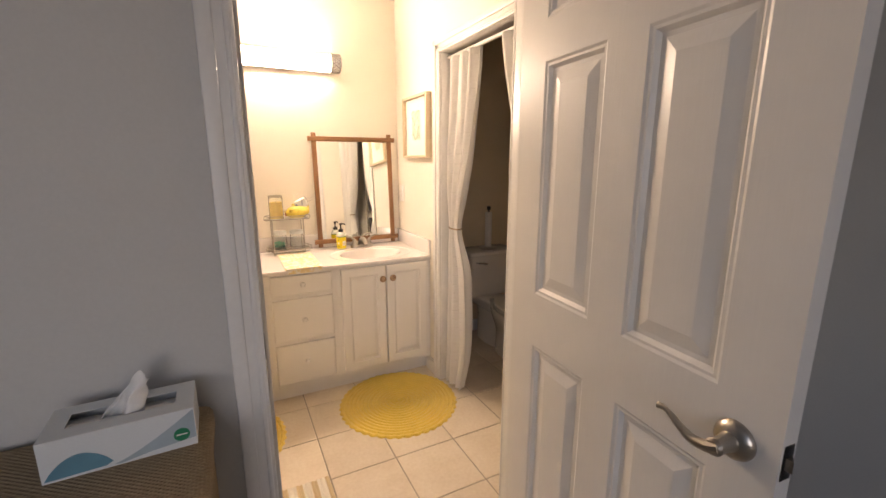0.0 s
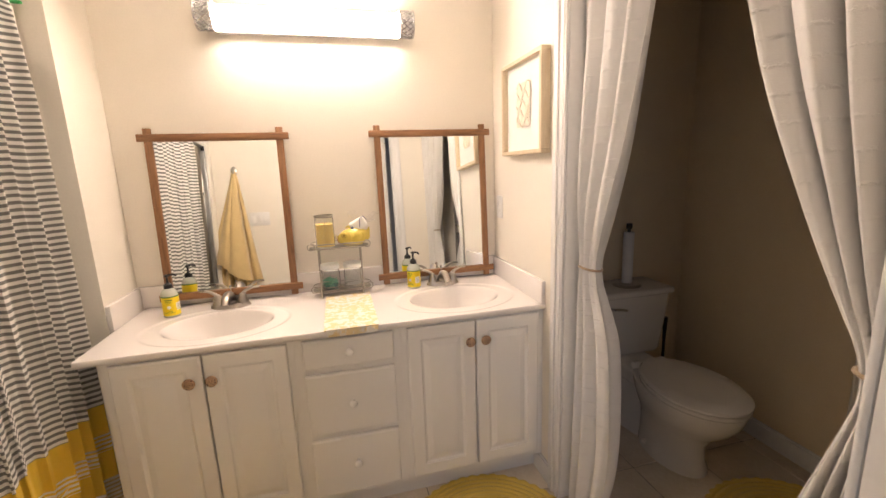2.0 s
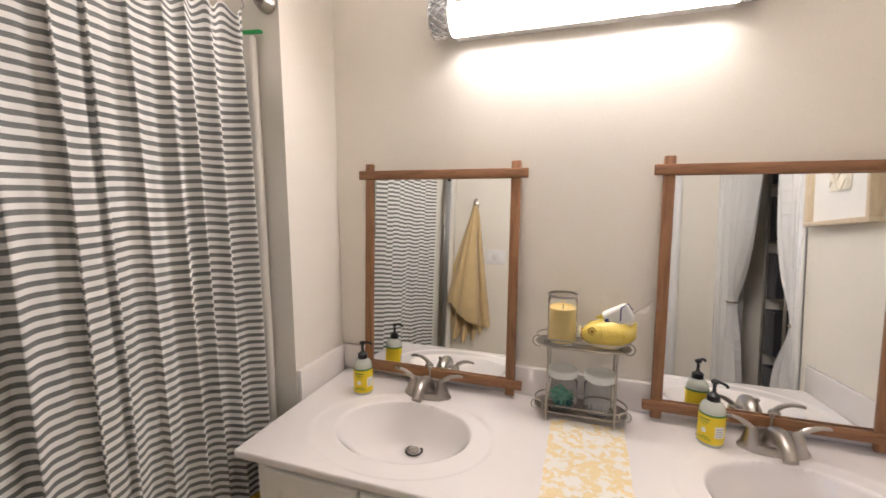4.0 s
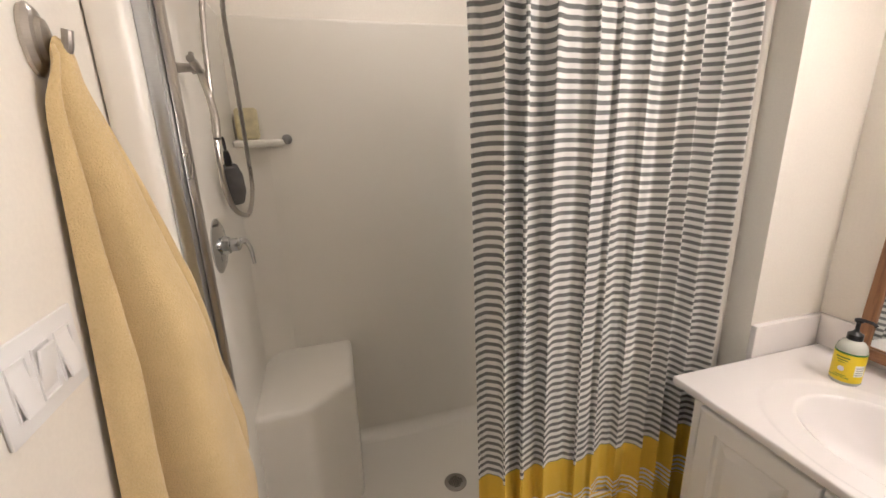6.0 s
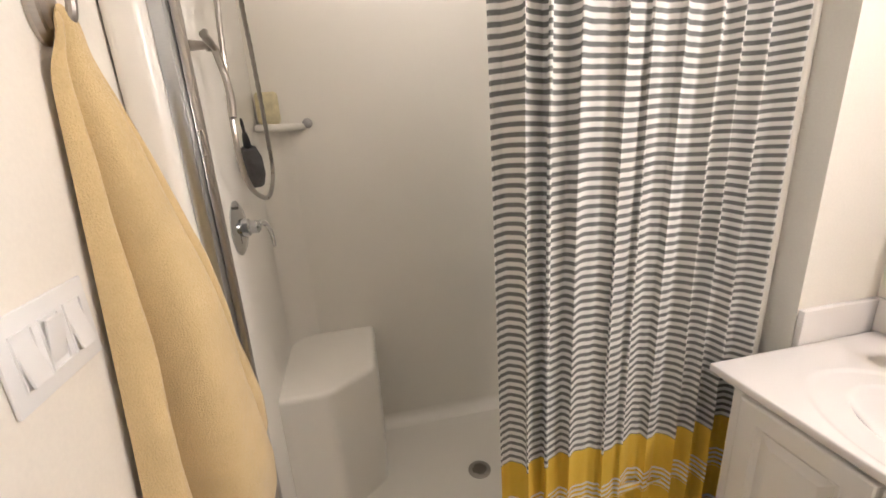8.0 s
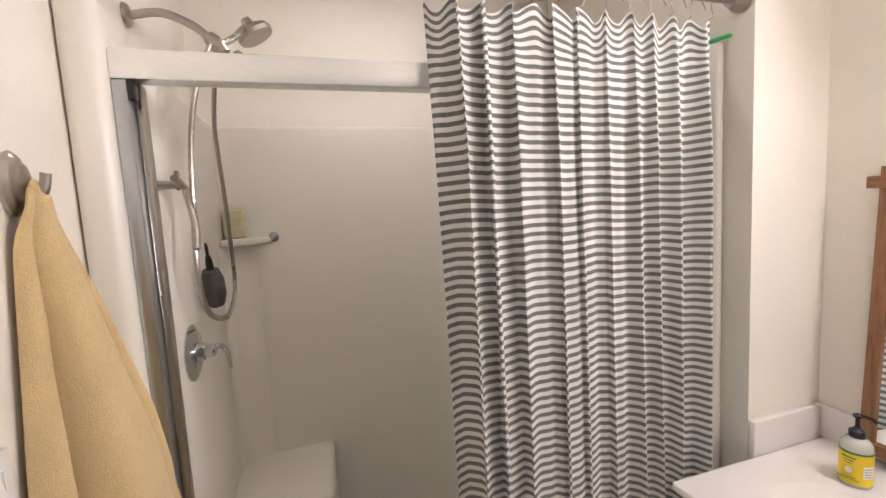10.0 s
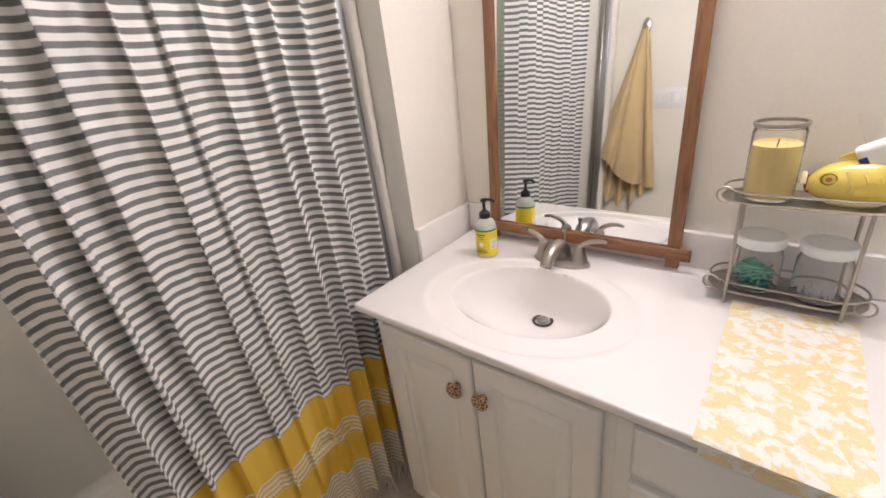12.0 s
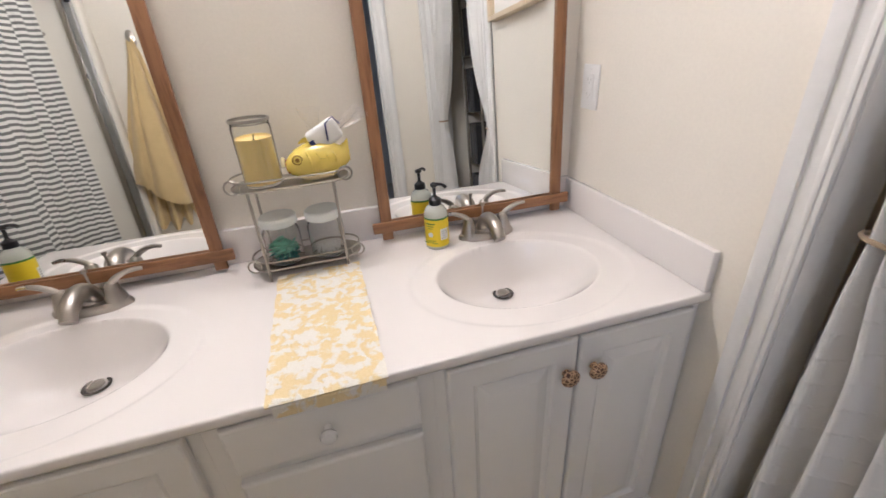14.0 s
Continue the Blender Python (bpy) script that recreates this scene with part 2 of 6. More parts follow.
def boxes(rows, bevel=0.0):
    bm = bmesh.new()
    for r in rows:
        box(*r, bevel=bevel, bm=bm)
    return bm


def lathe(profile, steps=28, bm=None, m=None, sx=1.0, sy=1.0):
    """Turns a profile of (radius, height) about z."""
    b = bmesh.new()
    rings = []
    for r, z in profile:
        if r < 1e-6:
            rings.append([b.verts.new((0, 0, z))])
        else:
            rings.append([b.verts.new((r * sx * math.cos(2 * math.pi * i / steps), r * sy * math.sin(2 * math.pi * i / steps), z)) for i in range(steps)])
    for a, c in zip(rings, rings[1:]):
        for i in range(steps):
            j = (i + 1) % steps
            if len(a) == 1 and len(c) > 1:
                b.faces.new((a[0], c[i], c[j]))
            elif len(c) == 1 and len(a) > 1:
                b.faces.new((a[i], a[j], c[0]))
            elif len(a) > 1:
                b.faces.new((a[i], a[j], c[j], c[i]))
    if m:
        bmesh.ops.transform(b, matrix=m, verts=b.verts)
    return joined(bm, b) if bm is not None else b


def smooth_path(points, n):
    """A Catmull-Rom run through the points."""
    p = [Vector(q) for q in points]
    p = [2 * p[0] - p[1]] + p + [2 * p[-1] - p[-2]]
    out = []
    for i in range(1, len(p) - 2):
        for k in range(n):
            t = k / n
            a, b, c, d = p[i - 1], p[i], p[i + 1], p[i + 2]
            out.append(0.5 * (2 * b + (c - a) * t + (2 * a - 5 * b + 4 * c - d) * t * t + (3 * b - a - 3 * c + d) * t ** 3))
    return out + [p[-2]]


def tube(points, radius, sides=8, bm=None, closed=False):
    """A pipe along points; radius is a number or one for each point."""
    b = bmesh.new()
    pts = [Vector(q) for q in points]
    n = len(pts)
    rad = radius if isinstance(radius, (list, tuple)) else [radius] * n
    rings, up = [], None
    for i, q in enumerate(pts):
        if closed:
            d = pts[(i + 1) % n] - pts[i - 1]
        else:
            d = pts[min(i + 1, n - 1)] - pts[max(i - 1, 0)]
        d.normalize()
        if up is None:
            up = d.orthogonal().normalized()
        up = (up - d * up.dot(d)).normalized()
        side = d.cross(up)
        rings.append([b.verts.new(q + (up * math.cos(2 * math.pi * k / sides) + side * math.sin(2 * math.pi * k / sides)) * rad[i]) for k in range(sides)])
    pairs = list(zip(rings, rings[1:])) + ([(rings[-1], rings[0])] if closed else [])
    for a, c in pairs:
        for k in range(sides):
            j = (k + 1) % sides
            b.faces.new((a[k], a[j], c[j], c[k]))
    if not closed:
        b.faces.new(rings[0][::-1])
        b.faces.new(rings[-1])
    return joined(bm, b) if bm is not None else b


def sheet(f, nu, nv, thick=0.0, height=None, closed_u=False):
    """A cloth from f(u, v) with u, v in 0..1; height(u, v) is kept as the attribute h."""
    b = bmesh.new()
    lay = b.verts.layers.float.new("h")
    grid = []
    for j in range(nv + 1):
        row = []
        for i in range(nu + 1):
            u, v = i / nu, j / nv
            q = b.verts.new(f(u, v))
            q[lay] = height(u, v) if height else q.co.z
            row.append(q)
        grid.append(row)
    for j in range(nv):
        for i in range(nu):
            b.faces.new((grid[j][i], grid[j][i + 1], grid[j + 1][i + 1], grid[j + 1][i]))
    if thick:
        bmesh.ops.recalc_face_normals(b, faces=b.faces)
        bmesh.ops.solidify(b, geom=b.faces[:], thickness=thick)
    return b


def prism(outline, z0, z1, bevel=0.0, seg=2):
    b = bmesh.new()
    lo = [b.verts.new((x, y, z0)) for x, y in outline]
    hi = [b.verts.new((x, y, z1)) for x, y in outline]
    b.faces.new(lo[::-1])
    b.faces.new(hi)
    for i in range(len(lo)):
        j = (i + 1) % len(lo)
        b.faces.new((lo[i], lo[j], hi[j], hi[i]))
    if bevel:
        bmesh.ops.bevel(b, geom=b.edges[:], offset=bevel, segments=seg, affect='EDGES', profile=0.5)
    return b


def wall(name, label, rows, material):
    return tagged(part(name, boxes(rows), material, smooth=False), label, "wall", kind="structure")


# ---- the setting ----
XR, YE, YB, TOP = 1.715, -1.82, -1.94, 2.5      # right wall, entry wall's two faces, ceiling
SX, SY0, SY1 = -0.95, -1.755, -0.31             # shower: back, valve end, far end
DL, DR, DH = 0.622, 1.425, 2.045                # bathroom doorway
TL, TR, TH = -0.72, -1.68, 2.02                 # toilet room opening, along y
TX = 2.86                                       # toilet room's far wall

wall("wall_north", "cream painted wall behind the double vanity", [(-0.13, XR + 0.12, 0.0, 0.12, 0, TOP)], M["wall"])
wall("wall_stub", "cream painted return wall beside the vanity", [(-0.13, 0.0, -0.285, -0.0005, 0, TOP), (-1.1, -0.13, -0.285, 0.12, 0, TOP)], M["wall"])
wall("wall_shower", "painted wall above the shower surround", [(-1.1, -0.98, YB, -0.2855, 0, TOP)], M["wall"])
wall("wall_entry", "cream painted wall with the doorway", [
    (-0.98, DL - 0.02, YB + 0.004, YE, 0, TOP), (DR + 0.02, TX + 0.12, YB + 0.004, YE, 0, TOP), (DL - 0.02, DR + 0.02, YB + 0.004, YE, DH + 0.02, TOP)], M["wall"])
wall("wall_bedroom", "grey-white bedroom side of the entry wall", [
    (-1.6, DL - 0.02, YB - 0.006, YB + 0.0035, 0, TOP), (DR + 0.02, 2.4, YB - 0.006, YB + 0.0035, 0, TOP), (DL - 0.02, DR + 0.02, YB - 0.006, YB + 0.0035, DH + 0.02, TOP)], M["bed_wall"])
wall("wall_east", "cream painted wall with the curtained opening", [
    (XR, XR + 0.12, TL + 0.02, -0.0005, 0, TOP), (XR, XR + 0.12, YE + 0.0005, TR - 0.02, 0, TOP), (XR, XR + 0.12, TR - 0.02, TL + 0.02, TH + 0.02, TOP)], M["wall"])
wall("wall_toilet_north", "painted wall behind the toilet, coloured for warm bounced light", [(XR + 0.1205, TX + 0.12, -0.10, 0.12, 0, TOP)], M["warm_bounce_wall"])
wall("wall_toilet_east", "painted side wall of the toilet room, coloured for warm bounced light", [(TX, TX + 0.12, YE + 0.0005, -0.1005, 0, TOP)], M["warm_bounce_wall"])
wall("wall_bedroom_west", "plain bedroom side wall", [(-1.72, -1.6, -5.2, YB, 0, TOP)], M["bed_wall"])
wall("wall_bedroom_east", "plain bedroom side wall", [(2.4, 2.52, -5.2, YB - 0.0065, 0, TOP)], M["bed_wall"])
wall("wall_bedroom_south", "plain bedroom wall with a window opening", [
    (-1.6, -1.2, -5.2, -5.08, 0, TOP), (0.5, 2.4, -5.2, -5.08, 0, TOP), (-1.2, 0.5, -5.2, -5.08, 0, 0.9), (-1.2, 0.5, -5.2, -5.08, 2.2, TOP)], M["bed_wall"])
tagged(part("ceiling", boxes([(-1.72, 3.0, -5.2, 0.12, TOP, TOP + 0.1)]), M["ceiling"], smooth=False), "plain off-white ceiling", "ceiling", kind="structure")
floor = tagged(part("floor", boxes([(-1.0, 3.0, YB + 0.02, 0.0, -0.1, -0.004)]), M["grout"], smooth=False), "beige ceramic tile floor with dark grout lines", "floor", kind="structure")
tagged(part("floor_bedroom", boxes([(-1.72, 2.52, -5.2, YB + 0.02, -0.1, -0.002)]), M["carpet"], smooth=False), "beige bedroom carpet", "floor", kind="structure")


def trim(name, label, rows, bevel=0.004):
    return tagged(part(name, boxes(rows, bevel), M["trim"]), label, "trim", kind="structure")


# door casings, jambs and baseboards
def casing(name, label, axis, a0, a1, top, face, out, depth):
    """Casing with a raised outer band round an opening; out: +1 or -1 along the wall's normal."""
    root = thing(name, label, "trim", kind="structure")
    w = 0.072

    def rows(p0, p1, z0, z1, kind):
        bm = bmesh.new()
        for q0, q1, d in ((0.0, 1.0, 0.012), (0.55, 1.0, 0.020), (0.12, 0.28, 0.016)):
            if kind == "l":
                s = (p1 - (p1 - p0) * q1, p1 - (p1 - p0) * q0, z0, z1 - (1 - q1) * w)
            elif kind == "r":
                s = (p0 + (p1 - p0) * q0, p0 + (p1 - p0) * q1, z0, z1 - (1 - q1) * w)
            else:
                s = (p0 + (1 - q1) * w, p1 - (1 - q1) * w, z0 + (z1 - z0) * q0, z0 + (z1 - z0) * q1)
            n0, n1 = sorted((face, face + out * d))
            if axis == "x":
                box(s[0], s[1], n0, n1, s[2], s[3], 0.004, bm=bm)
            else:
                box(n0, n1, s[0], s[1], s[2], s[3], 0.004, bm=bm)
        return bm
    part("side_casing", rows(a0 - w, a0, 0, top + w, "l"), M["trim"], root)
    part("side_casing", rows(a1, a1 + w, 0, top + w, "r"), M["trim"], root)
    part("head_casing", rows(a0 - w, a1 + w, top, top + w, "h"), M["trim"], root)
    return root


casing("trim_door_bedroom", "white moulded casing round the bathroom doorway", "x", DL, DR, DH, YB - 0.0065, -1, 0.02)
casing("trim_door_bathroom", "white moulded casing round the bathroom doorway", "x", DL, DR, DH, YE + 0.0005, 1, 0.02)
casing("trim_toilet_opening", "white moulded casing round the curtained opening", "y", TR, TL, TH, XR - 0.0005, -1, 0.02)
trim("door_jamb_left", "white door jamb with stop", [(DL - 0.0195, DL, YB - 0.005, YE - 0.001, 0, DH), (DL + 0.0005, DL + 0.012, YB + 0.045, YB + 0.085, 0, DH - 0.001)], 0.002)
trim("door_jamb_right", "white door jamb with stop", [(DR, DR + 0.0195, YB - 0.005, YE - 0.001, 0, DH), (DR - 0.012, DR - 0.0005, YB + 0.045, YB + 0.085, 0, DH - 0.001)], 0.002)
trim("door_head", "white door head", [(DL - 0.0195, DR + 0.0195, YB - 0.005, YE - 0.001, DH + 0.0005, DH + 0.0195)], 0.002)
trim("toilet_jamb", "white jamb lining of the curtained opening", [
    (XR + 0.001, XR + 0.119, TL, TL + 0.0195, 0, TH), (XR + 0.001, XR + 0.119, TR - 0.0195, TR, 0, TH), (XR + 0.001, XR + 0.119, TR - 0.0195, TL + 0.0195, TH + 0.0005, TH + 0.0195)], 0.002)


def skirting(name, rows):
    bm = bmesh.new()
    for x0, x1, y0, y1, side in rows:
        box(x0, x1, y0, y1, 0, 0.085, 0.003, bm=bm)
        k = 0.005
        box(x0 + (k if side == "e" else 0), x1 - (k if side == "w" else 0), y0 + (k if side == "n" else 0), y1 - (k if side == "s" else 0), 0.0855, 0.098, 0.004, bm=bm)
    return tagged(part(name, bm, M["trim"]), "white painted baseboard", "baseboard", kind="structure")


skirting("baseboard_east", [(XR - 0.013, XR - 0.0005, TL + 0.0735, -0.501, "e"), (XR - 0.013, XR - 0.0005, YE + 0.014, TR - 0.0735, "e")])
skirting("baseboard_entry", [(-0.06, DL - 0.0735, YE + 0.0005, YE + 0.0135, "s"), (DR + 0.0735, XR - 0.0005, YE + 0.0005, YE + 0.0135, "s")])
skirting("baseboard_toilet", [(TX - 0.0135, TX - 0.0005, YE + 0.014, -0.1155, "e"), (XR + 0.121, TX - 0.0005, -0.115, -0.1015, "n")])


# ---- bathroom door, open into the bedroom ----
def door_leaf():
    """A six-panel leaf, 0.76 m wide, hinged at the local z axis, its face at local x = 0 and its width along -y."""
    W, H, T = 0.758, 2.03, 0.035
    root = thing("door_1", "white six-panel door standing open into the bedroom", "door", kind="structure")
    cols = ((0.112, 0.330), (0.436, 0.652))
    zs = ((0.245, 0.880), (1.038, 1.660), (1.762, 1.925))
    bm = bmesh.new()
    xs = [0.0] + [v for c in cols for v in c] + [W]
    hs = [0.0] + [v for c in zs for v in c] + [H]
    # stiles and rails on both faces, with sunk fields that rise to raised panels
    for side in (0, 1):
        fx = 0.0 if side == 0 else T
        sg = 1 if side == 0 else -1
        for i in range(len(xs) - 1):
            for j in range(len(hs) - 1):
                y0, y1, z0, z1 = -xs[i], -xs[i + 1], hs[j], hs[j + 1]
                if i % 2 == 1 and j % 2 == 1:
                    rings = []
                    for ins, d in ((0.0, 0.0), (0.006, 0.003), (0.012, 0.003), (0.020, 0.0115), (0.030, 0.0115), (0.060, 0.0035)):
                        x = fx + sg * d
                        rings.append([bm.verts.new(q) for q in ((x, y0 - ins, z0 + ins), (x, y1 + ins, z0 + ins), (x, y1 + ins, z1 - ins), (x, y0 - ins, z1 - ins))])
                    for a, c in zip(rings, rings[1:]):
                        for k in range(4):
                            bm.faces.new((a[k], a[(k + 1) % 4], c[(k + 1) % 4], c[k]))
                    bm.faces.new(rings[-1])
                else:
                    bm.faces.new([bm.verts.new(q) for q in ((fx, y0, z0), (fx, y1, z0), (fx, y1, z1), (fx, y0, z1))])
    for q in (((0, 0, 0), (T, 0, 0), (T, 0, H), (0, 0, H)), ((0, -W, 0), (T, -W, 0), (T, -W, H), (0, -W, H)),
              ((0, 0, H), (T, 0, H), (T, -W, H), (0, -W, H)), ((0, 0, 0), (T, 0, 0), (T, -W, 0), (0, -W, 0))):
        bm.faces.new([bm.verts.new(p) for p in q])
    bmesh.ops.remove_doubles(bm, verts=bm.verts, dist=0.0002)
    me_ob = part("leaf", bm, M["door"], root)
    me_ob.data.set_sharp_from_angle(angle=radians(12))
    # lever sets on both faces, latch and hinges
    for sg, fx in ((-1, -0.0005), (1, T + 0.0005)):
        yk, zk = -(W - 0.066), 0.960
        rose = lathe([(0.0, 0.0), (0.034, 0.0), (0.034, 0.004), (0.031, 0.009), (0.024, 0.014), (0.017, 0.016), (0.0145, 0.020), (0.0135, 0.045), (0.015, 0.050), (0.012, 0.056), (0.0, 0.058)], 32,
                     m=Matrix.Translation((fx, yk, zk)) @ Matrix.Rotation(radians(90 * sg), 4, 'Y'))
        r = part("rose", rose, M["nickel"], root, "brushed nickel rose")
        pts = smooth_path([(fx + sg * 0.048, yk - 0.006, zk + 0.002), (fx + sg * 0.053, yk + 0.010, zk - 0.004), (fx + sg * 0.056, yk + 0.034, zk - 0.006), (fx + sg * 0.055, yk + 0.056, zk + 0.001), (fx + sg * 0.053, yk + 0.078, zk + 0.011), (fx + sg * 0.052, yk + 0.094, zk + 0.015), (fx + sg * 0.052, yk + 0.106, zk + 0.014)], 6)
        rad = [0.0118 - 0.0072 * min(1.0, i / (len(pts) * 0.72)) + 0.0018 * max(0.0, i / (len(pts) - 1) - 0.8) / 0.2 for i in range(len(pts))]
        part("lever", tube(pts, rad, 10), M["nickel"], root, "curved brushed nickel lever")
    part("latch_plate", box(0.006, 0.029, -W - 0.0015, -W + 0.001, 0.930, 0.990, 0.0005), M["dark_metal"], root)
    part("latch_bolt", prism([(0.011, -W - 0.0016), (0.024, -W - 0.0016), (0.024, -W - 0.004), (0.011, -W - 0.012)], 0.950, 0.970), M["nickel"], root)
    for z in (0.22, 1.05, 1.82):
        part("hinge", tube([(T + 0.004, 0.004, z - 0.045), (T + 0.004, 0.004, z + 0.045)], 0.0065, 10), M["nickel"], root)
    return root


leaf = door_leaf()
leaf.matrix_world = pose(1.346, -1.964, 0.008, 0, 0, -4.8)
strike = tagged(part("strike_plate", boxes([(DL + 0.0005, DL + 0.002, YB + 0.004, YB + 0.034, 0.940, 1.0)], 0.0005), M["dark_metal"]), "dark metal strike plate on the door jamb", "strike plate")
for z in (0.228, 1.058, 1.828):
    tagged(part("hinge_leaf", box(DR - 0.002, DR - 0.0005, YB - 0.003, YB + 0.022, z - 0.045, z + 0.045, 0.0005), M["nickel"]), "brushed nickel hinge leaf on the door jamb", "hinge", group="door hinges")


# ---- vanity ----
CT, CY = 0.82, -0.578    # counter top, front edge
CX0, CX1 = 0.021, XR - 0.001


def panel_door(x0, x1, z0, z1, y, parent, name, raised=True):
    """A moulded front, 19 mm thick, with a sunk border and raised field."""
    bm = bmesh.new()
    back = [bm.verts.new(q) for q in ((x0, y + 0.018, z0), (x1, y + 0.018, z0), (x1, y + 0.018, z1), (x0, y + 0.018, z1))]
    prof = [(0.0, 0.006), (0.002, 0.002), (0.006, 0.0)]
    if raised:
        prof += [(0.050, 0.0), (0.055, 0.006), (0.062, 0.0085), (0.084, 0.0012), (0.088, 0.0005)]
    rings = [back]
    for ins, d in prof:
        rings.append([bm.verts.new(q) for q in ((x0 + ins, y + d, z0 + ins), (x1 - ins, y + d, z0 + ins), (x1 - ins, y + d, z1 - ins), (x0 + ins, y + d, z1 - ins))])
    for a, c in zip(rings, rings[1:]):
        for k in range(4):
            bm.faces.new((a[k], a[(k + 1) % 4], c[(k + 1) % 4], c[k]))
    bm.faces.new(rings[-1])
    bm.faces.new(back[::-1])
    ob = part(name, bm, M["cabinet"], parent)
    ob.data.set_sharp_from_angle(angle=radians(14))
    return ob


def knob_mosaic():
    """Round cap inlaid with cream and dark brown chips."""
    n = Nodes("inlaid_shell")
    v = n.pos(True)
    vor = n.add("ShaderNodeTexVoronoi", feature='DISTANCE_TO_EDGE')
    vor.inputs["Scale"].default_value = 120
    n.link(v, vor.inputs["Vector"])
    col = n.ramp(vor.outputs["Distance"], [(0.0, (0.62, 0.42, 0.25)), (0.10, (0.55, 0.35, 0.20)), (0.15, (0.13, 0.06, 0.035)), (0.5, (0.09, 0.04, 0.025))])
    n.set(Base_Color=col, Roughness=0.3)
    n.bump(vor.outputs["Distance"], -0.4, 0.003)
    return n.mat


M["mosaic"] = knob_mosaic()
M["ceramic_knob"] = plain("white_ceramic", (0.85, 0.84, 0.81), 0.15, var=0.02, bump=0.02)


def knob(x, y, z, parent, fancy):
    m = Matrix.Translation((x, y, z)) @ Matrix.Rotation(radians(90), 4, 'X')
    if fancy:
        part("knob", lathe([(0.0, 0.0), (0.009, 0.0), (0.007, 0.010), (0.014, 0.013), (0.0205, 0.017), (0.0205, 0.021), (0.016, 0.0265), (0.008, 0.0295), (0.0, 0.030)], 26, m=m), M["mosaic"], parent, "round knob inlaid in brown and cream")
    else:
        part("knob", lathe([(0.0, 0.0), (0.008, 0.0), (0.007, 0.010), (0.0125, 0.015), (0.0155, 0.021), (0.013, 0.027), (0.006, 0.030), (0.0, 0.0305)], 24, m=m), M["ceramic_knob"], parent, "white round knob")


def cabinet(x0, x1, label, fronts, group):
    root = thing("vanity_cabinet", label, "cabinet", group, at=(0, 0, 0))
    y = -0.556
    bm = boxes([(x0, x0 + 0.016, y + 0.02, -0.001, 0.10, CT - 0.024), (x1 - 0.016, x1, y + 0.02, -0.001, 0.10, CT - 0.024), (x0 + 0.0165, x1 - 0.0165, y + 0.02, -0.001, 0.10, 0.116)])
    part("body", bm, M["cabinet"], root)
    frame_rows = [(x0, x0 + 0.032, y, y + 0.0195, 0.10, CT - 0.024), (x1 - 0.032, x1, y, y + 0.0195, 0.10, CT - 0.024),
                  (x0 + 0.0325, x1 - 0.0325, y, y + 0.0195, 0.10, 0.145), (x0 + 0.0325, x1 - 0.0325, y, y + 0.0195, CT - 0.06, CT - 0.024)]
    if len(fronts) == 3:
        frame_rows += [(x0 + 0.0325, x1 - 0.0325, y, y + 0.0195, 0.640, 0.677), (x0 + 0.0325, x1 - 0.0325, y, y + 0.0195, 0.365, 0.401)]
    part("face_frame", boxes(frame_rows), M["cabinet"], root)
    part("toe_kick", boxes([(x0, x1, -0.495, -0.48, 0.0, 0.0995)]), M["cabinet"], root)
    for kind, a, b, z0, z1, kx, kz in fronts:
        f = panel_door(a, b, z0, z1, y - 0.0185, root, kind, kind == "door")
        knob(kx, y - 0.0188, kz, f, kind == "door")
    return root


cabinet(0.082, 0.700, "white vanity cabinet with two raised-panel doors", [("door", 0.114, 0.3935, 0.128, 0.785, 0.354, 0.695), ("door", 0.3985, 0.678, 0.128, 0.785, 0.425, 0.695)], "vanity cabinets")
cabinet(0.7005, 1.1000, "white vanity drawer base with three drawers", [("drawer_front", 0.731, 1.069, 0.672, 0.785, 0.9, 0.733), ("drawer_front", 0.731, 1.069, 0.396, 0.644, 0.9, 0.522), ("drawer_front", 0.731, 1.069, 0.128, 0.370, 0.9, 0.262)], "vanity cabinets")
cabinet(1.1005, XR - 0.0015, "white vanity cabinet with two raised-panel doors beside the wall", [("door", 1.124, 1.4025, 0.128, 0.785, 1.377, 0.703), ("door", 1.4075, 1.686, 0.128, 0.785, 1.442, 0.703)], "vanity cabinets")

SINKS = ((0.405, -0.335), (1.385, -0.330))


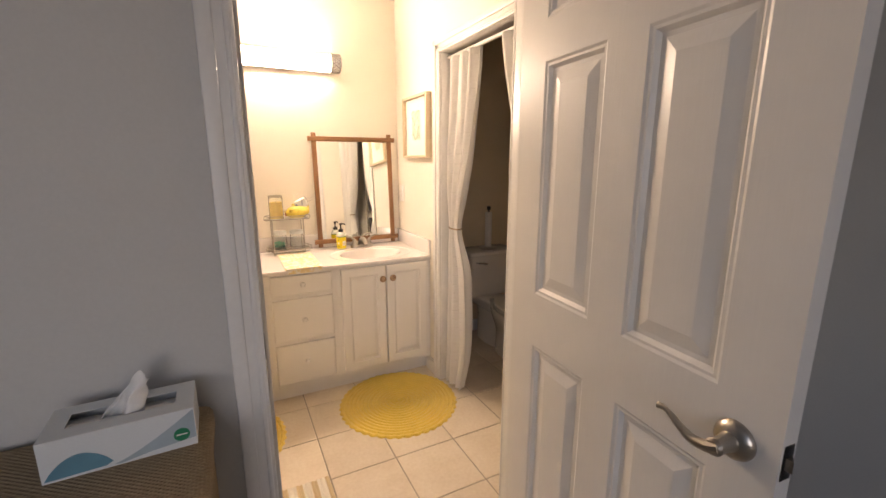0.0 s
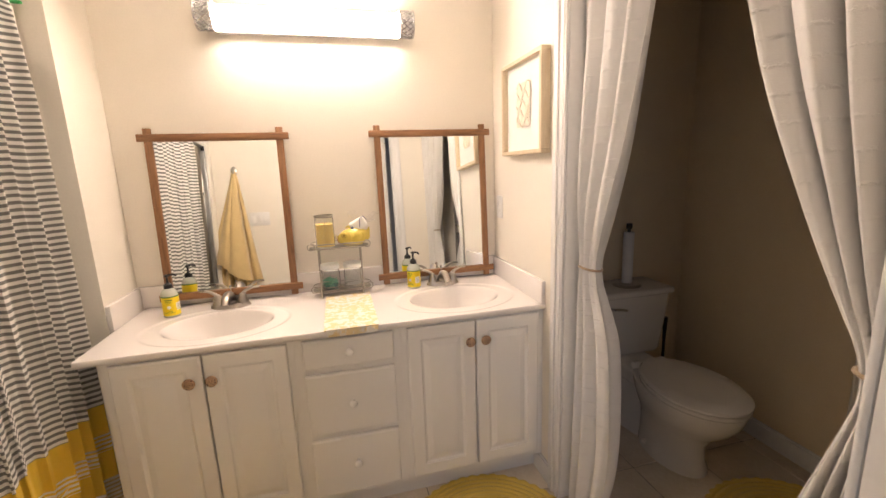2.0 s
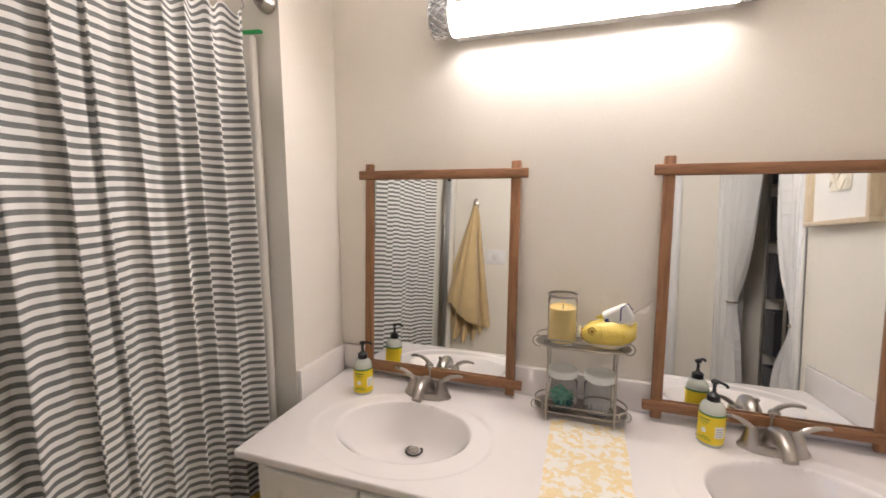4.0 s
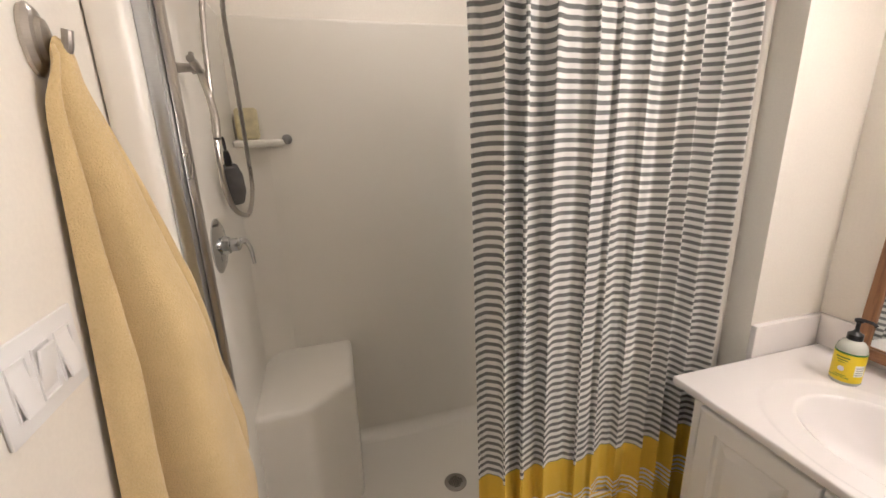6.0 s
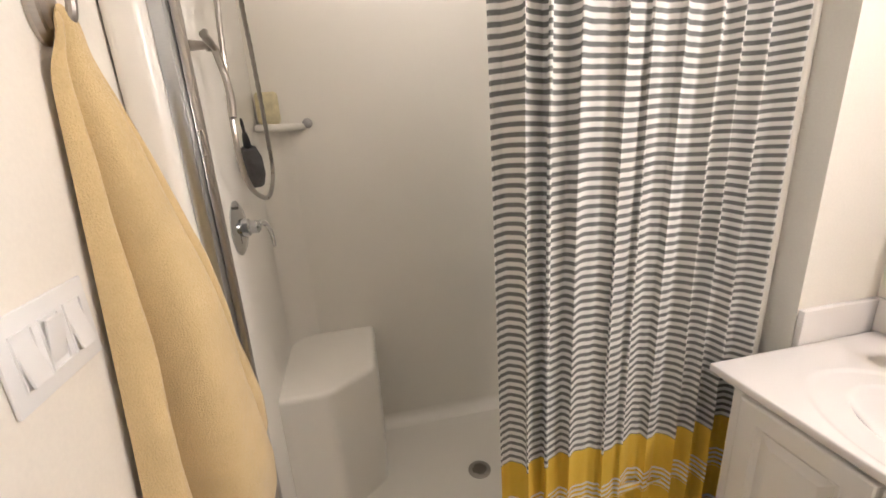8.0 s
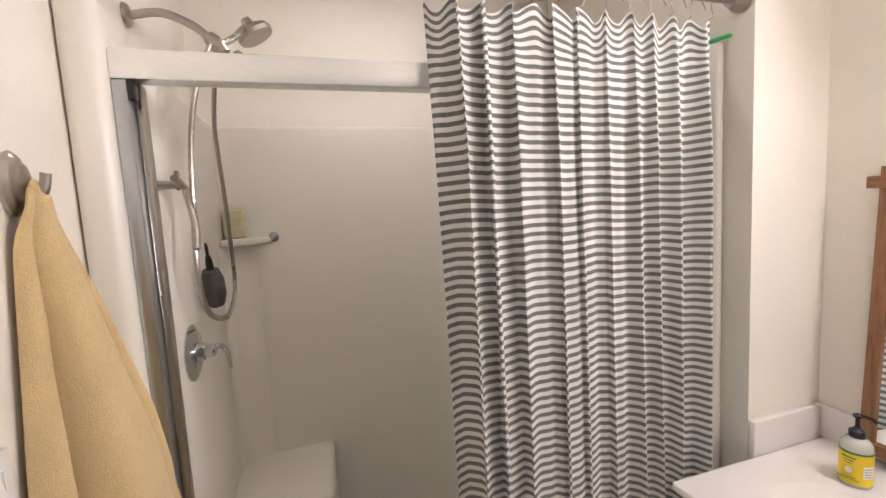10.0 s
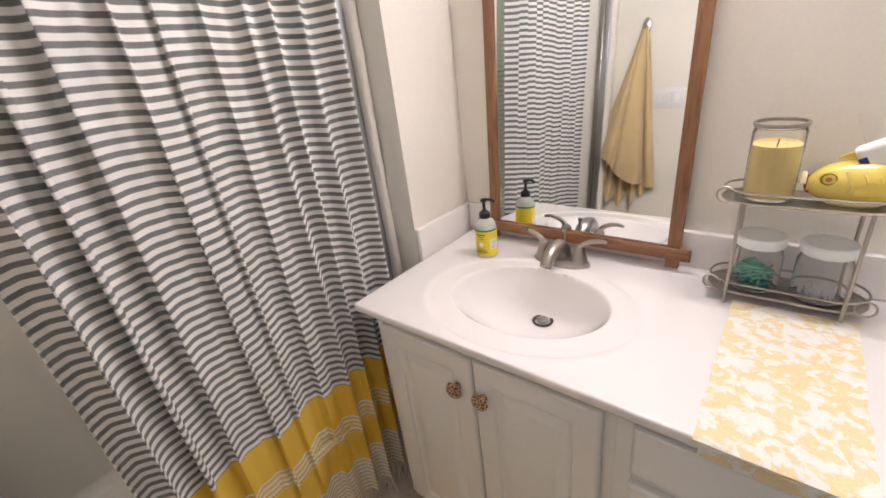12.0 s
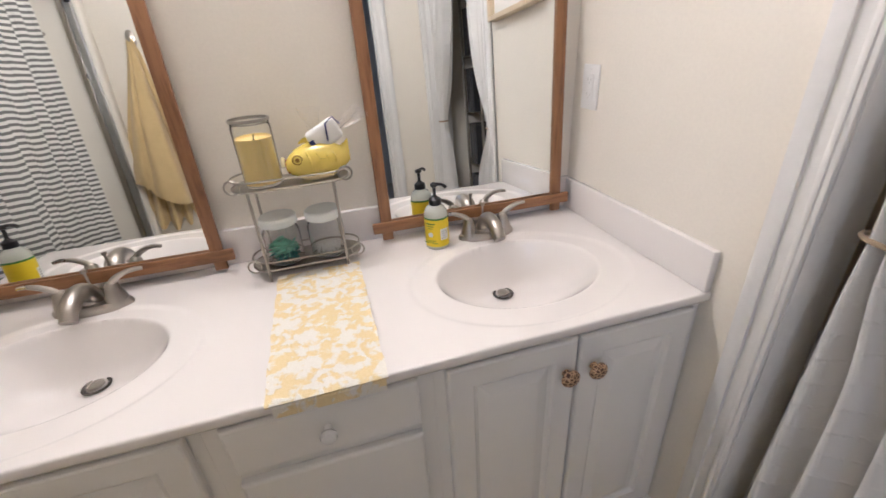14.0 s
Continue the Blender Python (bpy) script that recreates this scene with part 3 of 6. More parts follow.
def countertop():
    root = thing("vanity_countertop", "white cultured marble countertop with two integral oval sinks", "countertop")
    RA, RB = 0.205, 0.155
    bm = bmesh.new()
    nx, ny = 380, 136
    x0, x1, y0, y1 = CX0 + 0.004, CX1, CY + 0.004, -0.0005
    grid = []
    for j in range(ny + 1):
        row = []
        for i in range(nx + 1):
            x, y = x0 + (x1 - x0) * i / nx, y0 + (y1 - y0) * j / ny
            z = CT
            for cx, cy in SINKS:
                r = math.hypot((x - cx) / RA, (y - cy) / RB)
                # wide shallow dish round the bowl, then the bowl itself
                q = math.hypot((x - cx) / (RA + 0.075), (y - cy + 0.012) / (RB + 0.058))
                if q < 1.0:
                    e = min(1.0, (1 - q) / 0.07)
                    z = min(z, CT - 0.0035 * e * e * (3 - 2 * e))
                if r < 1.0:
                    dx, dy = x - cx, y - (cy + 0.088)
                    # share of the way from the drain to the rim
                    aa = (dx / RA) ** 2 + (dy / RB) ** 2
                    bb = 2 * dy * 0.088 / RB ** 2
                    cc = (0.088 / RB) ** 2 - 1
                    k = 0.0 if aa < 1e-9 else 2 * aa / (-bb + math.sqrt(bb * bb - 4 * aa * cc))
                    z = CT - 0.0035 - 0.128 * max(0.0, 1 - k ** 2.7) ** 1.12
            row.append(bm.verts.new((x, y, z)))
        grid.append(row)
    for j in range(ny):
        for i in range(nx):
            bm.faces.new((grid[j][i], grid[j][i + 1], grid[j + 1][i + 1], grid[j + 1][i]))
    # rolled front and end edges
    def edge(vs, out):
        prev = vs
        for d, z in ((0.0025, -0.0012), (0.004, -0.004), (0.004, -0.018), (0.002, -0.0225), (-0.004, -0.0235), (-0.03, -0.0235)):
            cur = [bm.verts.new((v.co.x + out[0] * d, v.co.y + out[1] * d, CT + z)) for v in vs]
            for k in range(len(vs) - 1):
                bm.faces.new((prev[k], prev[k + 1], cur[k + 1], cur[k]))
            prev = cur
    edge(grid[0], (0, -1))
    edge([r[0] for r in grid], (-1, 0))
    top = part("top", bm, M["marble"], root)
    top.data.set_sharp_from_angle(angle=radians(60))
    part("backsplash", box(0.001, XR - 0.001, -0.020, -0.0005, CT + 0.0005, CT + 0.098, 0.004), M["marble"], root)
    part("side_splash", box(0.0005, 0.0195, -0.285, -0.0205, CT - 0.024, CT + 0.098, 0.004), M["marble"], root)
    part("side_splash", box(XR - 0.0195, XR - 0.0005, CY + 0.002, -0.0205, CT + 0.0005, CT + 0.098, 0.004), M["marble"], root)
    for cx, cy in SINKS:
        zz = CT - 0.1295
        dr = part("sink_drain", lathe([(0.029, 0.001), (0.029, 0.0035), (0.025, 0.0045), (0.021, 0.002), (0.021, -0.004), (0.0, -0.004)], 28, m=Matrix.Translation((cx, cy + 0.088, zz))), M["nickel_dark_reflection"], root, "nickel drain ring with dark reflections put into its colour")
        part("stopper", lathe([(0.0, 0.010), (0.010, 0.0095), (0.0165, 0.007), (0.0165, 0.004), (0.006, 0.002), (0.006, -0.003), (0.0, -0.003)], 24, m=Matrix.Translation((cx, cy + 0.088, zz))), M["nickel"], dr)
    return root


countertop()


def faucet(x, y):
    z = CT - 0.003
    root = thing("faucet", "brushed nickel two-handle faucet behind the sink", "faucet", "faucets", at=(x, y, z))
    pl = lathe([(0.0, 0.0), (0.082, 0.0), (0.083, 0.010), (0.079, 0.017), (0.070, 0.0205), (0.0, 0.022)], 36, sx=1.0, sy=0.37)
    part("base_plate", pl, M["nickel"], root)
    for s in (-1, 1):
        h = part("handle_base", lathe([(0.0, 0.012), (0.0245, 0.012), (0.022, 0.025), (0.0165, 0.045), (0.015, 0.055), (0.009, 0.062), (0.0, 0.064)], 24, m=Matrix.Translation((s * 0.051, 0, 0))), M["nickel"], root)
        pts = smooth_path([(s * 0.051, 0, 0.055), (s * 0.062, -0.001, 0.068), (s * 0.082, 0.0, 0.079), (s * 0.104, 0.004, 0.083), (s * 0.122, 0.008, 0.081)], 5)
        part("lever", tube(pts, [0.0085 - 0.004 * i / (len(pts) - 1) for i in range(len(pts))], 10), M["nickel"], h)
    pts = smooth_path([(0, 0.008, 0.010), (0, 0.005, 0.036), (0, -0.014, 0.056), (0, -0.046, 0.062), (0, -0.078, 0.052), (0, -0.100, 0.032)], 6)
    part("spout", tube(pts, [0.0255 - 0.0095 * i / (len(pts) - 1) for i in range(len(pts))], 18), M["nickel"], root)
    part("lift_rod", tube([(0, 0.024, 0.012), (0, 0.024, 0.085)], 0.0028, 8, bm=lathe([(0.0, 0.084), (0.006, 0.086), (0.006, 0.094), (0.0, 0.097)], 12, m=Matrix.Translation((0, 0.024, 0)))), M["nickel"], root)
    return root


faucet(0.405, -0.125)
faucet(1.385, -0.120)


def mirror_unit(x0, x1, z0, z1):
    """Mirror in a rustic frame of four crossed bars whose ends run past the corners."""
    root = thing("wall_mirror", "rectangular mirror in a crossed teak frame on the wall", "mirror", "vanity mirrors")
    hw, over = 0.0155, 0.040
    for x in (x0, x1):
        part("upright", box(x - hw, x + hw, -0.036, -0.022, z0 - over, z1 + over, 0.003), M["teak_v"], root)
    for z in (z0, z1):
        part("crossbar", box(x0 - over, x1 + over, -0.042, -0.0365 + 0.006, z - hw, z + hw, 0.003), M["teak_h"], root)
    part("glass", box(x0 + hw - 0.008, x1 - hw + 0.008, -0.0275, -0.0235, z0 + hw - 0.008, z1 - hw + 0.008), M["mirror"], root, "silvered mirror glass")
    # the foot stands off on the backsplash, the head leans on the wall
    root.matrix_world = Matrix.Translation((0, -0.051, z0)) @ Matrix.Rotation(radians(-3.3), 4, 'X') @ Matrix.Translation((0, 0.030, -z0))
    return root


mirror_unit(0.143, 0.672, 0.868, 1.566)
mirror_unit(1.113, 1.644, 0.868, 1.568)


def vanity_light(x0, x1, z):
    root = thing("vanity_light", "long lit tube light with lattice chrome ends on the wall", "wall light")
    y, r = -0.058, 0.052
    mx = Matrix.Translation((0, y, z)) @ Matrix.Rotation(radians(90), 4, 'Y')
    arc = [(-0.018 - 0.0561 * math.cos(a), z + 0.0561 * math.sin(a)) for a in [radians(-68 + 8.5 * k) for k in range(17)]]
    b = bmesh.new()
    ends = [[b.verts.new((x, p, q)) for p, q in arc] for x in (x0 + 0.062, x1 - 0.062)]
    for k in range(len(arc) - 1):
        b.faces.new((ends[0][k], ends[0][k + 1], ends[1][k + 1], ends[1][k]))
    b.faces.new((ends[0][0], ends[0][-1], ends[1][-1], ends[1][0]))
    b.faces.new(ends[0])
    b.faces.new(ends[1][::-1])
    part("diffuser", b, M["lit"], root, "glowing white half-round acrylic lens")
    part("wall_plate", box(x0 + 0.063, x1 - 0.063, -0.0385, -0.0005, z - r - 0.0015, z + r + 0.0015, 0.002), M["white_plastic"], root, "white metal tray")
    for a, sg in ((x0, 1), (x1, -1)):
        cap = part("end_cap", lathe([(0.0, a), (r + 0.004, a), (r + 0.004, a + sg * 0.004), (r - 0.002, a + sg * 0.0045), (r - 0.002, a + sg * 0.062), (0.0, a + sg * 0.0625)], 32, m=mx), M["ceramic_knob"], root)
        bm = bmesh.new()
        for k in range(16):
            for dirn in (1, -1):
                pts = [(a + sg * (0.003 + 0.058 * i / 6), y + (r + 0.004) * math.cos(2 * math.pi * (k + dirn * i / 3.0) / 16), z + (r + 0.004) * math.sin(2 * math.pi * (k + dirn * i / 3.0) / 16)) for i in range(7)]
                tube(pts, 0.0026, 5, bm=bm)
        part("lattice", bm, M["chrome"], cap, "pierced chrome lattice")
        ring = bmesh.new()
        for q in (0.002, 0.062):
            tube([(a + sg * q, y + (r + 0.004) * math.cos(2 * math.pi * k / 28), z + (r + 0.004) * math.sin(2 * math.pi * k / 28)) for k in range(28)], 0.004, 6, bm=ring, closed=True)
        part("rim", ring, M["chrome"], cap)
    return root


vanity_light(0.408, 1.303, 2.043)


def picture():
    root = thing("framed_picture", "pale oak shadow-box frame with white mat and cream paper art", "picture")
    y0, y1, z0, z1, x = -0.597, -0.213, 1.44, 1.828, XR - 0.001
    fw, d = 0.016, 0.040
    for r in ((y0, y1, z0, z0 + fw), (y0, y1, z1 - fw, z1)):
        part("frame_rail", box(x - d, x, *r, 0.0015), M["pale_wood"], root)
    for r in ((y0, y0 + fw, z0 + fw + 0.0003, z1 - fw - 0.0003), (y1 - fw, y1, z0 + fw + 0.0003, z1 - fw - 0.0003)):
        part("frame_stile", box(x - d, x, *r, 0.0015), M["pale_wood"], root)
    part("mat", box(x - 0.016, x - 0.012, y0 + fw, y1 - fw, z0 + fw, z1 - fw), M["art_mat"], root, "white mat board")
    ya, yb, za, zb = y0 + 0.13, y1 - 0.13, z0 + 0.115, z1 - 0.095
    art = part("paper_art", sheet(lambda u, v: (x - 0.021 - 0.005 * noise.noise((u * 5, v * 6, 2)), ya + (yb - ya) * u, za + (zb - za) * v), 24, 30, 0.001), M["paper_art"], root, "cream embossed paper")
    bm = bmesh.new()
    for i in range(5):
        w = (zb - za) / 5
        pts = [(x - 0.026, ya + 0.004 + (yb - ya - 0.008) * k / 10, za + w * (i + 0.5) + 0.02 * math.sin(k * 0.9 + i * 1.7)) for k in range(11)]
        tube(pts, 0.0022, 5, bm=bm)
    part("relief", bm, M["paper_art"], art)
    return root


M["paper_art"] = plain("cream_paper", (0.83, 0.78, 0.66), 0.9, var=0.08, scale=30, grain=300, bump=0.4)
picture()


def switch_plate(name, label, gangs, m):
    """Rocker switch plate built in its own xz plane, facing -y."""
    root = thing(name, label, "light switch")
    w = 0.070 + 0.046 * (gangs - 1)
    part("plate", box(-w / 2, w / 2, -0.006, -0.0005, -0.057, 0.057, 0.003), M["white_plastic"], root)
    for g in range(gangs):
        c = (g - (gangs - 1) / 2) * 0.046
        part("rocker_frame", boxes([(c - 0.0175, c - 0.0155, -0.0085, -0.006, -0.0345, 0.0345), (c + 0.0155, c + 0.0175, -0.0085, -0.006, -0.0345, 0.0345), (c - 0.0155, c + 0.0155, -0.0085, -0.006, -0.0345, -0.0325), (c - 0.0155, c + 0.0155, -0.0085, -0.006, 0.0325, 0.0345)]), M["white_plastic"], root)
        part("rocker", box(c - 0.015, c + 0.015, -0.0105, -0.006, -0.032, 0.032, 0.002, turn=Matrix.Rotation(radians(10 if g % 2 else -10), 4, 'X')), M["white_plastic"], root)
    root.matrix_world = m
    return root


switch_plate("light_switch", "white three-gang rocker switch plate beside the hanging towel", 3, pose(0.250, YE, 1.225, 0, 0, 180))


def wall_outlet(m):
    """Duplex outlet behind a flat decorator plate, facing -y."""
    root = thing("wall_outlet", "white duplex outlet with a flat plate beside the mirror", "outlet")
    part("plate", box(-0.036, 0.036, -0.006, -0.0005, -0.058, 0.058, 0.003), M["white_plastic"], root)
    face = part("outlet_face", box(-0.0165, 0.0165, -0.0085, -0.006, -0.033, 0.033, 0.002), M["white_plastic"], root)
    for z in (-0.0185, 0.0185):
        part("slot", boxes([(-0.0075, -0.0055, -0.0089, -0.0085, z - 0.002, z + 0.006), (0.0055, 0.0075, -0.0089, -0.0085, z - 0.002, z + 0.005), (-0.002, 0.002, -0.0089, -0.0085, z - 0.009, z - 0.005)]), M["slot_grey"], face)
    for z in (-0.047, 0.047):
        part("screw", lathe([(0.0, 0.0), (0.003, 0.0), (0.0022, 0.0012), (0.0, 0.0014)], 12, m=Matrix.Translation((0, -0.006, z)) @ Matrix.Rotation(radians(90), 4, 'X')), M["white_plastic"], root)
    root.matrix_world = m
    return root


M["slot_grey"] = plain("slot_grey", (0.62, 0.61, 0.59), 0.5, var=0.03)
M["cup_grey"] = plain("grey_rubber", (0.36, 0.34, 0.32), 0.4, var=0.05)
wall_outlet(pose(XR, -0.083, 1.188, 0, 0, -90))


# ---- shower ----
def shower():
    pan = thing("shower_pan", "white fiberglass shower pan with raised curb and corner seat", "shower")
    XO, ZC = -0.068, 0.19
    part("curb", box(-0.165, XO, YE + 0.0005, -0.2860, 0.0, ZC, 0.018, 4), M["fiberglass"], pan)
    part("pan_floor", box(SX + 0.001, -0.1655, SY0, SY1, 0.0, 0.055, 0.01), M["fiberglass"], pan)
    part("seat", prism([(SX - 0.025, SY0 - 0.05), (-0.482, SY0 - 0.05), (-0.483, -1.588), (-0.616, -1.420), (SX - 0.025, -1.405)], 0.004, 0.592, 0.022, 5), M["fiberglass"], pan)
    dr = part("drain", lathe([(0.0, 0.0), (0.047, 0.0), (0.047, 0.003), (0.040, 0.0045), (0.0, 0.0045)], 28, m=Matrix.Translation((-0.55, -1.045, 0.0555))), M["nickel"], pan, "round nickel drain grate")
    bm = bmesh.new()
    for i in range(-3, 4):
        for j in range(-3, 4):
            if math.hypot(i, j) < 3.4:
                box(-0.55 + i * 0.0085 - 0.003, -0.55 + i * 0.0085 + 0.003, -1.045 + j * 0.0085 - 0.003, -1.045 + j * 0.0085 + 0.003, 0.0600, 0.0606, bm=bm)
    part("grate_holes", bm, M["black_plastic"], dr)
    sur = thing("shower_surround", "glossy white fiberglass shower surround", "shower wall")
    ZT = 1.915
    part("back_panel", box(-0.9795, SX, SY0 - 0.03, SY1 + 0.02, 0.0, ZT, 0.012, 3), M["fiberglass"], sur)
    part("valve_panel", box(SX + 0.0003, -0.150, YE + 0.0008, SY0, 0.0, ZT, 0.006), M["fiberglass"], sur)
    part("end_panel", box(SX + 0.0003, -0.150, SY1, -0.2858, 0.0, ZT, 0.006), M["fiberglass"], sur)
    for y0, y1 in ((YE + 0.0008, SY0 + 0.004), (SY1 - 0.004, -0.2862)):
        part("front_flange", box(-0.1495, -0.078, y0, y1, ZC + 0.0005, ZT + 0.06, 0.022, 5), M["fiberglass"], sur)
    shelf = part("corner_shelf", prism([(SX + 0.0005, SY0 + 0.0005), (SX + 0.085, SY0 + 0.0005), (SX + 0.070, SY0 + 0.045), (SX + 0.026, SY0 + 0.15), (SX + 0.0005, SY0 + 0.178)], 1.458, 1.486, 0.009, 3), M["fiberglass"], sur)
    return pan


shower()


def coves():
    """Rounded seams where the pan floor meets the walls."""
    def quarter(r, n=8):
        return [(r - r * math.cos(a), r - r * math.sin(a)) for a in [math.pi / 2 * k / n for k in range(n + 1)]]
    r = 0.05
    z0 = 0.0555
    out = []
    for kind in ("back", "valve", "end"):
        b = bmesh.new()
        q = [(0, 0)] + quarter(r)
        if kind == "back":
            e0, e1 = -1.404, SY1 - 0.001
            ring = [[b.verts.new((SX + 0.0008 + p, e, z0 + h)) for p, h in q] for e in (e0, e1)]
        elif kind == "valve":
            e0, e1 = -0.4845, -0.1665
            ring = [[b.verts.new((e, SY0 + 0.0008 + p, z0 + h)) for p, h in q] for e in (e0, e1)]
        else:
            e0, e1 = SX + 0.051, -0.1665
            ring = [[b.verts.new((e, SY1 - 0.0008 - p, z0 + h)) for p, h in q] for e in (e0, e1)]
        n = len(q)
        for k in range(n):
            b.faces.new((ring[0][k], ring[0][(k + 1) % n], ring[1][(k + 1) % n], ring[1][k]))
        b.faces.new(ring[0])
        b.faces.new(ring[1][::-1])
        tagged(part("shower_cove_floor", b, M["fiberglass"]), "rounded seam of the shower pan", "shower wall", kind="structure")


def cove():
    """Rounded inner corner of the surround."""
    bm = bmesh.new()
    r = 0.11
    pts = [(SX + 0.0006 + r - r * math.cos(a), SY0 + 0.0006 + r - r * math.sin(a)) for a in [math.pi / 2 * k / 8 for k in range(9)]]
    out = [(SX + 0.0006, SY0 + 0.0006)] + pts
    return tagged(part("shower_cove", prism(out, 0.593, 1.461), M["fiberglass"]), "rounded inner corner of the shower surround", "shower wall", kind="structure")


cove()
coves()


def shower_door():
    root = thing("shower_door", "sliding glass shower door with aluminium track", "shower door")
    x0, x1 = -0.150, -0.104
    part("header", box(x0, x1, SY0 + 0.0045, SY1 - 0.0045, 1.832, 1.888, 0.003), M["alu"], root, "bright aluminium header rail")
    part("sill_track", boxes([(x0 - 0.006, x1 + 0.006, SY0 + 0.0045, SY1 - 0.0045, 0.1905, 0.200), (x0 - 0.004, x0 + 0.004, SY0 + 0.005, SY1 - 0.005, 0.2005, 0.222), (x1 - 0.006, x1 + 0.004, SY0 + 0.005, SY1 - 0.005, 0.2005, 0.216)], 0.002), M["alu"], root, "aluminium sill track")
    for y in (SY0 + 0.0045, SY1 - 0.0305):
        part("jamb_rail", box(x0, x1, y, y + 0.026, 0.2225, 1.8315, 0.003), M["satin_alu"], root)
    part("jamb_channel", box(x0 - 0.012, x0 + 0.014, SY0 + 0.0308, SY0 + 0.044, 0.2225, 1.8315, 0.003), M["nickel"], root, "darker metal channel")
    part("bumper", box(x1 - 0.02, x1 + 0.004, SY0 + 0.031, SY0 + 0.042, 1.795, 1.831, 0.002), M["black_plastic"], root)
    part("bumper", box(x1 - 0.02, x1 + 0.004, SY0 + 0.031, SY0 + 0.042, 0.225, 0.262, 0.002), M["black_plastic"], root)
    for x, ya in ((-0.137, -1.085), (-0.119, -1.06)):
        pn = part("glass_panel", box(x - 0.003, x + 0.003, ya, SY1 - 0.032, 0.226, 1.831), M["door_glass"], root)
        pn.visible_shadow = False
        part("panel_edge", box(x - 0.005, x + 0.005, ya - 0.006, ya - 0.0002, 0.226, 1.831, 0.001), M["dark_metal"], pn)
    part("guide", box(-0.130, -0.098, -1.12, -1.092, 0.201, 0.245, 0.003), M["black_plastic"], root, "black plastic door guide")
    return root


shower_door()


def shower_valve():
    x, y, z = -0.417, SY0, 1.207
    root = thing("shower_valve", "chrome round shower valve with lever handle on the surround", "shower valve", at=(x, y, z))
    m = Matrix.Rotation(radians(-90), 4, 'X')
    part("escutcheon", lathe([(0.0, 0.0005), (0.076, 0.0005), (0.076, 0.004), (0.064, 0.010), (0.03, 0.014), (0.0, 0.014)], 40, m=m), M["chrome"], root)
    part("stem", lathe([(0.0, 0.013), (0.026, 0.013), (0.024, 0.03), (0.018, 0.034), (0.018, 0.052), (0.012, 0.058), (0.0, 0.06)], 28, m=m), M["chrome"], root)
    pts = smooth_path([(0.0, 0.045, 0.0), (-0.016, 0.058, 0.006), (-0.044, 0.066, -0.006), (-0.072, 0.070, -0.038), (-0.092, 0.070, -0.084)], 6)
    part("lever", tube(pts, [0.011 - 0.006 * i / (len(pts) - 1) for i in range(len(pts))], 10), M["chrome"], root)
    return root


shower_valve()


def ribbed_hose(points, r):
    pts = smooth_path(points, 14)
    return tube(pts, [r * (1.08 if i % 2 else 0.9) for i in range(len(pts))], 10)


